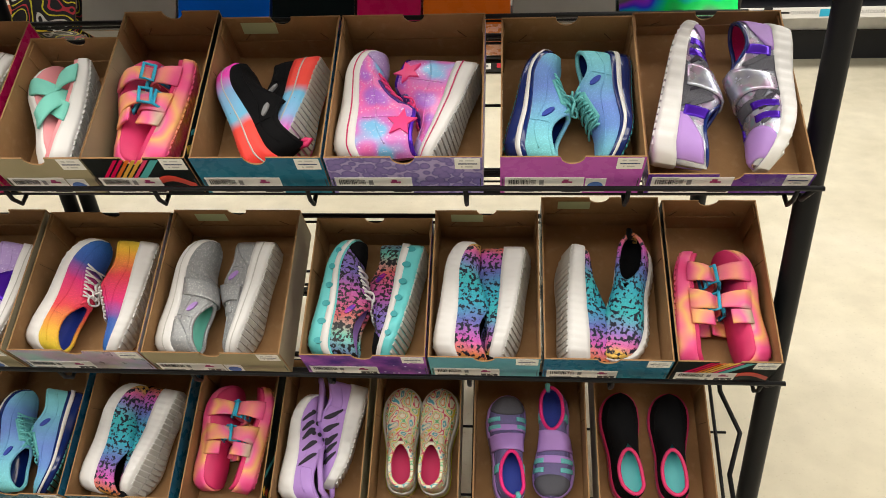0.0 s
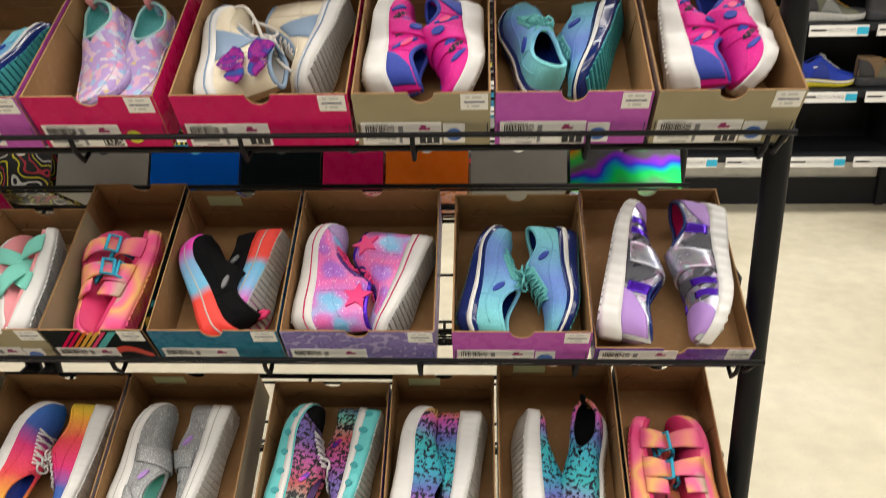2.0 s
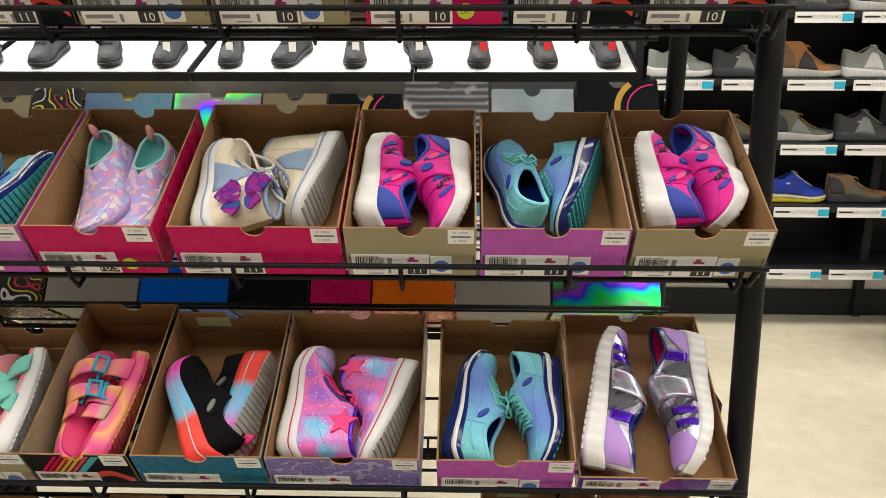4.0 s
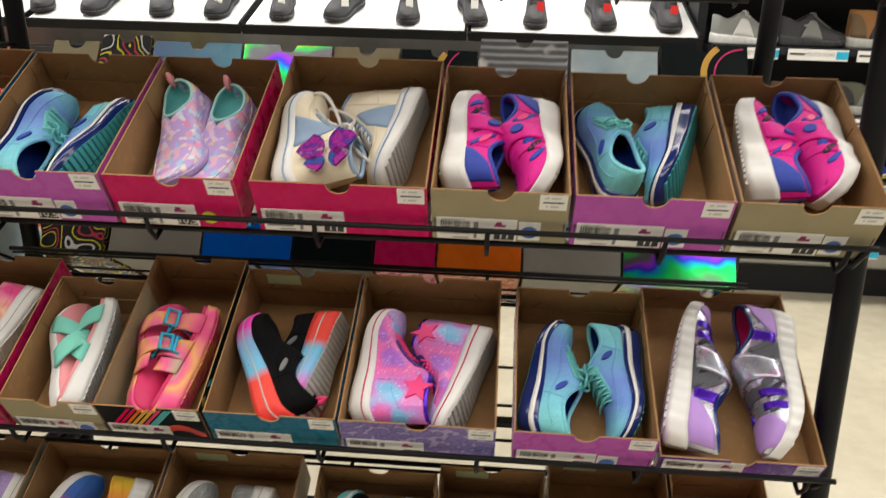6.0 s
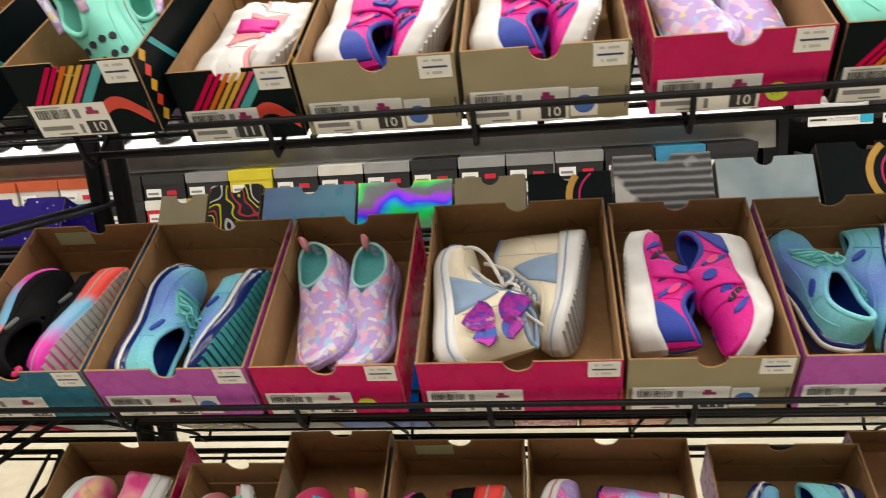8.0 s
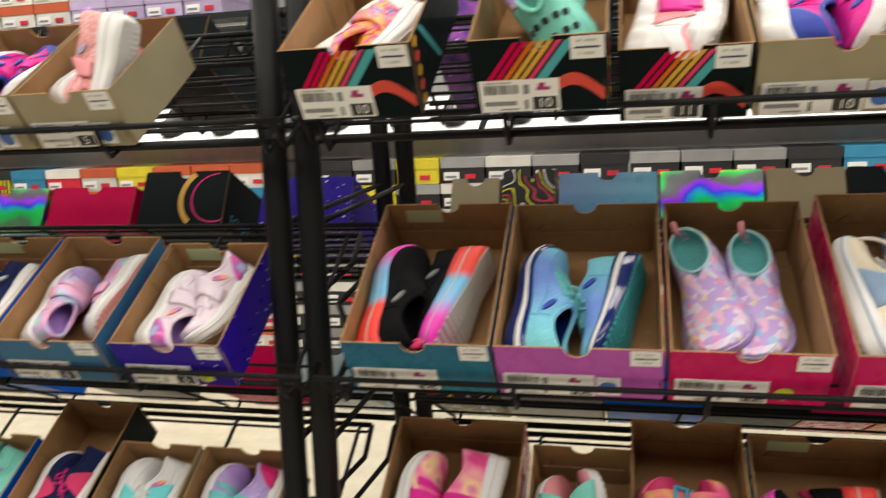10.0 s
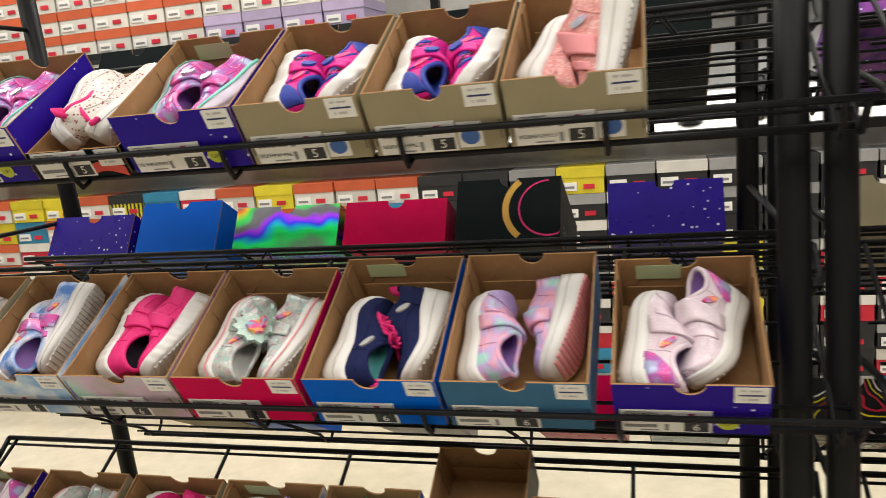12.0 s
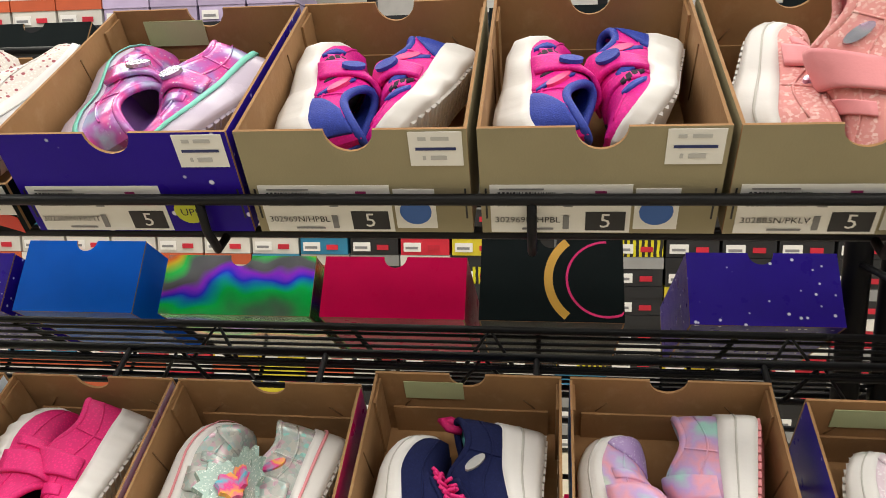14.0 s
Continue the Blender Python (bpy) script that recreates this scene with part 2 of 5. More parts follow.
PROFILES = {
    "low": ([0, 0.05, 0.12, 0.24, 0.36, 0.44, 0.55, 0.7, 0.85, 0.94, 0.98, 1], [0.7, 0.78, 0.68, 0.56, 0.78, 1.04, 0.82, 0.54, 0.36, 0.27, 0.18, 0.06]),
    "slip": ([0, 0.05, 0.12, 0.24, 0.36, 0.44, 0.55, 0.7, 0.85, 0.94, 0.98, 1], [0.78, 0.88, 0.74, 0.62, 0.8, 0.95, 0.76, 0.52, 0.37, 0.28, 0.19, 0.06]),
    "high": ([0, 0.05, 0.18, 0.3, 0.38, 0.46, 0.56, 0.7, 0.85, 0.94, 0.98, 1], [0.86, 0.93, 0.92, 0.97, 0.95, 0.7, 0.47, 0.28, 0.22, 0.17, 0.11, 0.04]),
    "bed": ([0, 1], [0.16, 0.16]),
}


class Last:
    """The form on which a shoe is shaped: y from heel to toe, z up from the ground."""

    def __init__(self, length, width, height, sole, profile, opening=0.45, heel=1.15, toe=0.9, chunk=1.08, ripple=0.0, waves=11):
        self.l, self.w, self.h, self.sole, self.profile, self.opening = length, width, height, sole, PROFILES[profile], opening
        self.heel, self.toe, self.chunk, self.ripple, self.waves = heel, toe, chunk, ripple, waves

    def half(self, s):
        return 0.5 * self.w * float(np.interp(s, OUT_S, OUT_W))

    def bend(self, s):
        return 0.05 * self.w * math.sin(math.pi * s) * -1

    def ground(self, s):
        return 0.015 * max(0, (s - 0.66) / 0.34) ** 2 + 0.006 * max(0, (0.1 - s) / 0.1) ** 2

    def sole_top(self, s):
        return self.ground(s) + self.sole * float(np.interp(s, [0, 0.35, 0.7, 0.95, 1], [self.heel * 1.15, self.heel, self.toe * 0.95, self.toe * 0.8, self.toe * 0.8]))

    def top(self, s):
        return self.sole_top(s) + self.h * sum(float(np.interp(min(max(s + d, 0), 1), *self.profile)) for d in (-0.05, -0.03, -0.015, 0, 0.015, 0.03, 0.05)) / 7

    def gap(self, s):
        if s >= self.opening:
            return 0.0
        x = min(1.0, (self.opening - s) / 0.16)
        return self.half(s) * 0.76 * x ** 0.55 * min(1.0, s / 0.09) ** 0.5

    def at(self, s, a, lift=0.0):
        """A point of the upper: a from -1, the left edge of the sole, over 0, the top, to 1."""
        w, o, zs, h = self.half(s) * 0.96, self.gap(s), self.sole_top(s) - 0.003, self.top(s)
        ang = (1 - abs(a)) * math.pi / 2
        sg = -1 if a < 0 else 1
        c, n = max(math.cos(ang), 0) ** 0.85, math.sin(ang) ** 0.8
        x = sg * (o + (w - o) * c + lift * math.cos(ang))
        return Vector((x + self.bend(s), s * self.l, zs + (h - zs) * n + lift * math.sin(ang)))

    def sole_data(self, inset=0.0):
        v, f = [], []
        n = 8
        dense = [i / 70 for i in range(71)] if self.ripple else STATIONS
        for s in dense:
            r = 1 + self.ripple * math.sin(s * self.waves * 2 * math.pi)
            w = self.half(s) * self.chunk
            wl = w * r
            z0, z1 = self.ground(s), self.sole_top(s)
            y = s * self.l * 1.02 - 0.01 * self.l
            b = self.bend(s)
            for x, z in ((-w * 0.93, z0), (-wl, z0 + (z1 - z0) * 0.2), (-wl * 0.99, z0 + (z1 - z0) * 0.75), (-w * 0.95, z1), (w * 0.95, z1), (wl * 0.99, z0 + (z1 - z0) * 0.75), (wl, z0 + (z1 - z0) * 0.2), (w * 0.93, z0)):
                v.append((x + b, y, z))
        for i in range(len(dense) - 1):
            for j in range(n):
                f.append((i * n + j, i * n + (j + 1) % n, (i + 1) * n + (j + 1) % n, (i + 1) * n + j))
        return v, f

    def line_data(self, lo, hi, proud=0.0012):
        """A stripe round the side of the sole between two heights of its wall."""
        v, f = [], []
        ring = [(s, 1) for s in STATIONS] + [(s, -1) for s in STATIONS[-2:0:-1]]
        for s, sg in ring:
            w = self.half(s) * self.chunk + proud
            z0, z1 = self.ground(s), self.sole_top(s)
            y = s * self.l * 1.02 - 0.01 * self.l
            y += proud if s > 0.9 else (-proud if s < 0.1 else 0)
            for q, k in ((lo, 0.97), (lo, 1.0), (hi, 1.0), (hi, 0.97)):
                v.append((sg * w * k + self.bend(s), y, z0 + (z1 - z0) * q))
        k = len(ring)
        for i in range(k):
            for j in range(4):
                f.append((i * 4 + j, i * 4 + (j + 1) % 4, ((i + 1) % k) * 4 + (j + 1) % 4, ((i + 1) % k) * 4 + j))
        return v, f

    def tread_data(self):
        """Lugs under the sole."""
        d = []
        k = 19
        for i in range(k):
            s = 0.06 + 0.88 * i / (k - 1)
            w = self.half(s) * 0.86
            z = self.ground(s)
            y = s * self.l
            for sg in (-1, 1):
                x0, x1 = sorted((sg * w, sg * w * 0.03))
                d.append(box_data(x0 + self.bend(s), x1 + self.bend(s), y - 0.018 * self.l, y + 0.018 * self.l, z - 0.0024, z + 0.001))
        return join(d)

    def shell_data(self, start=0.0):
        v, f = [], []
        n = 9
        st = [s for s in STATIONS if s >= start]
        for s in st:
            for j in range(n):
                v.append(self.at(s, min(-1 + j / (n - 1), -1e-7)))
            for j in range(n):
                v.append(self.at(s, 1 - (n - 1 - j) / (n - 1) if j else 1e-6))
        m = 2 * n
        for i in range(len(st) - 1):
            for j in range(m - 1):
                if j == n - 1 and st[i] < self.opening:
                    continue
                f.append((i * m + j, (i + 1) * m + j, (i + 1) * m + j + 1, i * m + j + 1))
        return v, f

    def lining_data(self):
        v, f = [], []
        st = [s for s in STATIONS if 0.006 <= s <= self.opening + 0.1]
        for s in st:
            o, w = self.gap(s), self.half(s)
            zt, zb = self.top(s), self.sole_top(s) + 0.006
            w2 = max(w * 0.8, o)
            b = self.bend(s)
            for x, z in ((-o, zt), (-(o + w2) / 2, (zt * 0.7 + zb * 0.3)), (-w2, zb + 0.3 * (zt - zb)), (-w2 * 0.8, zb), (w2 * 0.8, zb), (w2, zb + 0.3 * (zt - zb)), ((o + w2) / 2, (zt * 0.7 + zb * 0.3)), (o, zt)):
                v.append((x + b, s * self.l, z - 0.001))
        for i in range(len(st) - 1):
            for j in range(7):
                f.append((i * 8 + j, i * 8 + j + 1, (i + 1) * 8 + j + 1, (i + 1) * 8 + j))
        return v, f

    def rim_path(self):
        st = [s for s in STATIONS if 0.01 <= s <= self.opening]
        left = [self.at(s, -1e-6) for s in st]
        right = [self.at(s, 1e-6) for s in st]
        pts = left + right[::-1]
        k = len(pts)
        for _ in range(2):
            pts = [pts[i] * 0.5 + (pts[i - 1] + pts[(i + 1) % k]) * 0.25 for i in range(k)]
        return pts

    def patch_data(self, s0, s1, a0, a1, lift, rows=9, cols=7, end=None):
        """A raised piece of the upper between two stations and two edges; end narrows it to a tip."""
        v, f = [], []
        for i in range(rows):
            s = s0 + (s1 - s0) * i / (rows - 1)
            for j in range(cols):
                q = j / (cols - 1)
                a = a0 + (a1 - a0) * q
                if abs(a) < 1e-6:
                    a = 1e-6
                ss = s
                if end:
                    e = end(q)
                    lo, hi = e if isinstance(e, tuple) else (0.5 - e / 2, 0.5 + e / 2)
                    ss = s0 + (s1 - s0) * (lo + (hi - lo) * i / (rows - 1))
                v.append(self.at(ss, a, lift))
        k = len(v)
        for i in range(rows):
            for j in range(cols):
                q = j / (cols - 1)
                a = a0 + (a1 - a0) * q
                if abs(a) < 1e-6:
                    a = 1e-6
                ss = s0 + (s1 - s0) * i / (rows - 1)
                if end:
                    e = end(q)
                    lo, hi = e if isinstance(e, tuple) else (0.5 - e / 2, 0.5 + e / 2)
                    ss = s0 + (s1 - s0) * (lo + (hi - lo) * i / (rows - 1))
                v.append(self.at(ss, a, lift - abs(lift) - 0.001 if lift < 0.004 else lift - 0.0035))
        g = lambda i, j: i * cols + j
        for i in range(rows - 1):
            for j in range(cols - 1):
                f.append((g(i, j), g(i + 1, j), g(i + 1, j + 1), g(i, j + 1)))
                f.append((k + g(i, j), k + g(i, j + 1), k + g(i + 1, j + 1), k + g(i + 1, j)))
        for i in range(rows - 1):
            f.append((g(i, 0), k + g(i, 0), k + g(i + 1, 0), g(i + 1, 0)))
            f.append((g(i, cols - 1), g(i + 1, cols - 1), k + g(i + 1, cols - 1), k + g(i, cols - 1)))
        for j in range(cols - 1):
            f.append((g(0, j), g(0, j + 1), k + g(0, j + 1), k + g(0, j)))
            f.append((g(rows - 1, j), k + g(rows - 1, j), k + g(rows - 1, j + 1), g(rows - 1, j + 1)))
        return v, f


def smooth(name, data, m):
    return mesh_of(name, *data, [m], smooth=True)


def star_outline(r, points=5, inner=0.45, turn=90):
    return [((r if i % 2 == 0 else r * inner) * math.cos(radians(turn + 180 * i / points)), (r if i % 2 == 0 else r * inner) * math.sin(radians(turn + 180 * i / points))) for i in range(2 * points)]


def on_last(last, s, a, lift=0.004):
    """A pose on the upper whose z stands off it and whose y runs to the toe."""
    p = last.at(s, a, lift)
    dy = (last.at(min(s + 0.03, 1), a) - last.at(s - 0.03, a)).normalized()
    dx = (last.at(s, a + 0.08) - last.at(s, a - 0.08)).normalized()
    n = dx.cross(dy).normalized()
    dx = dy.cross(n)
    m = Matrix((dx, dy, n)).transposed().to_4x4()
    m.translation = p
    return m


def lace_paths(last, s0, s1, k, spread):
    out = []
    for i in range(k):
        s = s0 + (s1 - s0) * i / max(k - 1, 1)
        for sg in (-1, 1):
            pts = []
            for j in range(7):
                q = j / 6
                a = sg * (-spread + 2 * spread * q)
                a = a if abs(a) > 1e-5 else 1e-5
                p = last.at(min(s + 0.035 * q, 0.98), a, 0.004 + 0.0015 * (sg > 0))
                if last.gap(s):
                    x = -sg * spread * 0.035 * (1 - 2 * q)
                    p = Vector((last.bend(s) + x * -1, p.y, last.top(s) + 0.004))
                pts.append(p)
            out.append(pts)
    top = last.at(s0 + 0.005, 1e-5, 0.006)
    for sg in (-1, 1):
        out.append([top + Vector((sg * 0.01 * math.sin(q * math.pi) * (1 + 0.3 * q), -0.007 * math.cos(q * math.pi) - 0.002, 0.003 * math.sin(q * math.pi))) for q in [j / 8 for j in range(9)]])
        out.append([top + Vector((sg * (0.003 + 0.016 * q), 0.014 * q + 0.005 * math.sin(4 * q), 0.002 - 0.012 * q * q)) for q in [j / 6 for j in range(7)]])
    return out


def build_shoe(spec, at):
    k = spec
    kind = k["kind"]
    sh = thing("shoe" if kind not in ("slide", "sandal", "clog") else kind, at, k["label"], k.get("category", "shoe"))
    last = Last(k["l"], k["w"], k["h"], k["sole"], k.get("profile", "low"), k.get("opening", 0.45), ripple=k.get("ripple", 0), chunk=k.get("chunk", 1.08), waves=k.get("waves", 11), heel=k.get("heel", 1.15), toe=k.get("toe", 0.9))
    part("sole", smooth("sole", last.sole_data(), k["sole_mat"]), sh)
    part("tread", mesh_of("tread", *last.tread_data(), [k.get("tread_mat", k["sole_mat"])]), sh)
    if "stripe" in k:
        part("sole_stripe", smooth("sole_stripe", last.line_data(*k.get("stripe_at", (0.35, 0.6))), k["stripe"]), sh)
    elif k["sole"] > 0.015 and kind not in ("slide", "sandal") and not k.get("ripple"):
        part("sole_groove", smooth("sole_groove", last.line_data(0.5, 0.56, 0.0004), k.get("tread_mat", grey_ink) if k["sole_mat"] is not white_rubber else ash_sole), sh)
    up = k["upper"]
    if kind in ("slide", "sandal"):
        bed = Last(k["l"] * 0.97, k["w"] * 0.94, 0.012, k["sole"], "bed", 0.0)
        v, f = bed.sole_data()
        part("footbed", smooth("footbed", ([(x, y + 0.003, z + k["sole"] * 0.28) for x, y, z in v], f), k["lining"]), sh)
        arch = Last(k["l"], k["w"] * 1.1, k["h"], k["sole"], "slip", 0.0)
        arch.profile = ([0, 1], [0.8, 0.8])
        if kind == "slide":
            for s0, s1 in ((0.44, 0.57), (0.67, 0.81)):
                st = part("strap", smooth("strap", arch.patch_data(s0, s1, -1, 1, 0.0045, cols=15, end=lambda q: 1.25 - 0.45 * math.sin(q * math.pi)), up), sh)
                for a in (-0.14, 0.16):
                    m = on_last(arch, (s0 + s1) / 2, a, 0.008)
                    w, hh = 0.008, 0.013
                    part("buckle", rod("buckle", k["trim"], [m @ Vector(c) for c in ((-w, -hh, 0), (w, -hh, 0), (w, hh, 0), (-w, hh, 0))], r=0.0028, n=6, closed=True), st)
            part("heel_collar", smooth("heel_collar", arch.patch_data(0.3, 0.42, -1, -0.55, 0.0045), up), sh)
            part("side_wall", smooth("side_wall", arch.patch_data(0.3, 0.42, 0.55, 1, 0.0045), up), sh)
        else:
            part("strap", smooth("strap", arch.patch_data(0.34, 0.86, -1, 1, 0.003, cols=17, end=lambda q: (0.66 - 0.66 * q, 0.96 - 0.66 * q)), k["trim"]), sh)
            part("cross_strap", smooth("cross_strap", arch.patch_data(0.34, 0.86, -1, 1, 0.0055, cols=17, end=lambda q: (0.66 * q, 0.66 * q + 0.3)), k["trim"]), sh)
        return sh
    part("upper", smooth("upper", last.shell_data(), up), sh)
    part("lining", smooth("lining", last.lining_data(), k["lining"]), sh)
    part("collar", rod("collar", k.get("collar", up), last.rim_path(), r=k.get("rim", 0.0032), n=8, closed=True), sh)
    for sg in (-1, 1):
        part("seam", rod("seam", k.get("seam", up), [last.at(s, sg * (0.62 + 0.2 * math.sin(5 * s)), 0.0003) for s in [0.06 + 0.9 * i / 24 for i in range(25)]], r=0.0009, n=5), sh)
        part("seam", rod("seam", k.get("seam", up), [last.at(0.27 + 0.02 * i / 8, sg * (0.2 + 0.75 * i / 8), 0.0003) for i in range(9)], r=0.0009, n=5), sh)
    if "toe_cap" in k:
        part("toe_cap", smooth("toe_cap", last.patch_data(0.8, 0.985, -1, 1, 0.0018, cols=17, end=lambda q: (0.55 - 0.55 * math.sin(q * math.pi) ** 0.7, 1)), k["toe_cap"]), sh)
    if "heel_cap" in k:
        part("heel_counter", smooth("heel_counter", last.patch_data(0.01, 0.27, -1, -0.38, 0.0018, end=lambda q: (0, 1 - 0.62 * q ** 1.5)), k["heel_cap"]), sh)
        part("heel_counter", smooth("heel_counter", last.patch_data(0.01, 0.27, 0.38, 1, 0.0018, end=lambda q: (0, 1 - 0.62 * (1 - q) ** 1.5)), k["heel_cap"]), sh)
    if "side" in k:
        for sg in (-1, 1):
            part("side_panel", smooth("side_panel", last.patch_data(0.3, 0.62, *sorted((sg * 0.5, sg)), 0.0016, end=(lambda q: 0.35 + 0.65 * q) if sg > 0 else (lambda q: 1 - 0.65 * q)), k["side"]), sh)
    if kind in ("laced", "high"):
        s0, s1 = (0.47, 0.7) if kind == "laced" else (0.43, 0.68)
        part("tongue", smooth("tongue", last.patch_data(s0 - 0.07, s1, -0.12 if kind == "laced" else -0.16, 0.12, 0.0022), k.get("tongue", up)), sh)
        for sg in (-1, 1):
            part("eyestay", smooth("eyestay", last.patch_data(s0 - 0.01, s1 + 0.02, *sorted((sg * 0.15, sg * 0.42)), 0.002, end=(lambda q: (0, 1 - 0.2 * q)) if sg > 0 else (lambda q: (0, 0.8 + 0.2 * q))), k.get("tongue", up)), sh)
        part("laces", rod("laces", k["laces"], *lace_paths(last, s0, s1, 5, 0.34), r=0.0016, n=6), sh)
        if "long_lace" in k:
            q0 = on_last(last, 0.5, -0.1, 0.004)
            for bend, reach in ((-0.012, 0.1), (0.03, 0.05)):
                part("loose_lace", rod("loose_lace", k["laces"], [q0 @ Vector((bend * math.sin(3 * q), reach * q, 0.004 + 0.03 * math.sin(2.4 * q))) for q in [i / 14 for i in range(15)]], r=0.0024, n=6), sh)
    if kind == "velcro":
        s = part("strap", smooth("strap", last.patch_data(0.44, 0.6, -0.95, 0.55, 0.005, cols=15, end=lambda q: 0.85 + 0.3 * q), k["strap"]), sh)
        if "patch" in k:
            part("strap_patch", mesh_of("strap_patch", *plate_data([(0.009 * math.cos(t), 0.006 * math.sin(t)) for t in [i * math.pi / 6 for i in range(12)]], -0.001, 0.0018), [k["patch"]]), s, at=on_last(last, 0.52, -0.5, 0.006))
        part("vamp_strap", smooth("vamp_strap", last.patch_data(0.64, 0.7, -0.8, 0.8, 0.0022, cols=13), k.get("side", k["strap"])), sh)
    if "bands" in k:
        for s0, s1 in ((0.25, 0.32), (0.66, 0.7), (0.74, 0.78)):
            part("band", smooth("band", last.patch_data(s0, s1, 0.25, 0.92, 0.0024), k["bands"]), sh)
            part("band", smooth("band", last.patch_data(s0, s1, -0.92, -0.25, 0.0024), k["bands"]), sh)
    if "slots" in k:
        for sg in (-1, 1):
            for i, (s0, s1, m) in enumerate(((0.26, 0.45, k["slots"]), (0.4, 0.56, dark_lining), (0.5, 0.68, k["slots"]), (0.58, 0.74, dark_lining), (0.67, 0.83, k["slots"]))):
                part("side_slot", smooth("side_slot", last.patch_data(s0, s1, *sorted((sg * 0.42, sg * 0.9)), 0.0022, end=(lambda q: (0.72 - 0.6 * q, 0.82 - 0.6 * q + 0.2 * math.sin(q * math.pi))) if sg > 0 else (lambda q: (0.12 + 0.6 * q, 0.22 + 0.6 * q + 0.2 * math.sin(q * math.pi)))), m), sh)
    if "windows" in k:
        for sg in (-1, 1):
            for i in range(6):
                q = 0.08 + 0.15 * i
                z0, z1 = last.ground(q), last.sole_top(q)
                o = [(0.005 * math.cos(t), 0.22 * (z1 - z0) * math.sin(t)) for t in [j * math.pi / 6 for j in range(12)]]
                w = last.half(q) * last.chunk * (1 + last.ripple) + 0.0006
                part("sole_window", mesh_of("sole_window", *plate_data(o, -0.003, 0.0), [k["windows"]]), sh, at=pose(sg * w + last.bend(q), q * last.l, (z0 + z1) / 2, 90, 0, 90 * sg))
    if "crown" in k:
        m = on_last(last, 0.5, -0.3, 0.006)
        part("crown", mesh_of("crown", *plate_data(star_outline(0.03, 11, 0.78), -0.002, 0.002), [k["crown"]]), sh, "spiky pale mint glitter crest", at=m)
        part("jewel", mesh_of("jewel", *plate_data(star_outline(0.013, 8, 0.8), 0.002, 0.006), [k["emblem"]]), sh, at=m)
    if "emblem" in k:
        for sg in (-1, 1):
            o = star_outline(0.022) if k.get("emblem_kind") == "star" else [(0.0042 * math.cos(t) + 0.0035 * math.sin(t), 0.0095 * math.sin(t)) for t in [i * math.pi / 7 for i in range(14)]]
            part("emblem", mesh_of("emblem", *plate_data(o, -0.002, 0.0012), [k["emblem"]]), sh, at=on_last(last, 0.36 if kind != "high" else 0.22, sg * (0.62 if kind != "high" else 0.42), 0.0015))
    if kind == "clog":
        hole = mesh_of("vent_hole", *plate_data([(0.004 * math.cos(t), 0.004 * math.sin(t)) for t in [q * math.pi / 4 for q in range(8)]], -0.001, 0.0008), [dark_lining])
        for i in range(3):
            for j in range(5):
                part("vent_hole", hole, sh, at=on_last(last, 0.6 + 0.1 * i, -0.5 + 0.25 * j or 0.001, 0.0005))
        part("heel_strap", rod("heel_strap", k["trim"], [last.at(0.45, -0.25, 0.003), last.at(0.3, -0.08, 0.012), last.at(0.1, -0.05, 0.016), last.at(0.02, 0.01, 0.018), last.at(0.1, 0.05, 0.016), last.at(0.3, 0.08, 0.012), last.at(0.45, 0.25, 0.003)], r=0.005, n=6), sh)
    if "bow" in k:
        m = on_last(last, k.get("bow_at", 0.5), -0.62, 0.008)
        d = []
        for sg in (-1, 1):
            for i, (r, y) in enumerate(((0.19 * k["l"] * k.get("bow_size", 1), 0.06 * k["l"]), (0.135 * k["l"] * k.get("bow_size", 1), -0.1 * k["l"]))):
                o = [(sg * (0.003 + r * (0.5 - 0.5 * math.cos(t)) * (1.15 - 0.3 * math.cos(3 * t))), y * 0.8 + 0.85 * r * math.sin(t)) for t in [q * math.pi / 8 for q in range(16)]]
                vv, ff = plate_data(o[::sg], -0.001, 0.002)
                d.append(([m @ (Vector((p[0], p[1], p[2] + abs(p[0]) * 0.04))) for p in vv], ff))
        part("butterfly", mesh_of("butterfly", *join(d), [k["bow"]]), sh)
    if "tab" in k:
        p = last.at(0.02, 1e-5, 0)
        part("pull_tab", rod("pull_tab", k["tab"], [p + Vector((0, 0.001, -0.006)), p + Vector((0, -0.003, 0.006)), p + Vector((0, -0.001, 0.013)), p + Vector((0, 0.004, 0.006)), p + Vector((0, 0.004, -0.006))], r=0.0042, n=6), sh)
    return sh


# ---- shoe materials and kinds ----
white_rubber = mat("white_rubber", WHITE, 0.5, bump=(300, 0.06), vary=0.06)
grey_rubber = mat("grey_rubber", (0.4, 0.4, 0.4), 0.55)
black_knit = mat("black_knit", (0.006, 0.006, 0.007), 0.9, spec=0.1, bump=(900, 0.3), weave=420)
navy_knit = mat("navy_knit", (0.01, 0.015, 0.07), 0.85, spec=0.15, bump=(900, 0.3), weave=420)
navy_gloss = mat("navy_gloss", (0.006, 0.02, 0.13), 0.18, coat=0.5)
aqua_fade = mat("aqua_fade_knit", grad=("Y", 0.0, 0.19, [(0, (0.22, 0.68, 0.68)), (0.3, (0.2, 0.58, 0.74)), (0.62, (0.16, 0.28, 0.72)), (0.8, (0.15, 0.3, 0.7)), (1, (0.2, 0.58, 0.72))]), rough=0.65, bump=(1100, 0.3), weave=420)
aqua = mat("aqua_mesh", (0.15, 0.52, 0.53), 0.7, bump=(1000, 0.3), weave=420)
magenta = mat("magenta_mesh", (0.75, 0.01, 0.3), 0.6, bump=(900, 0.2), weave=420)
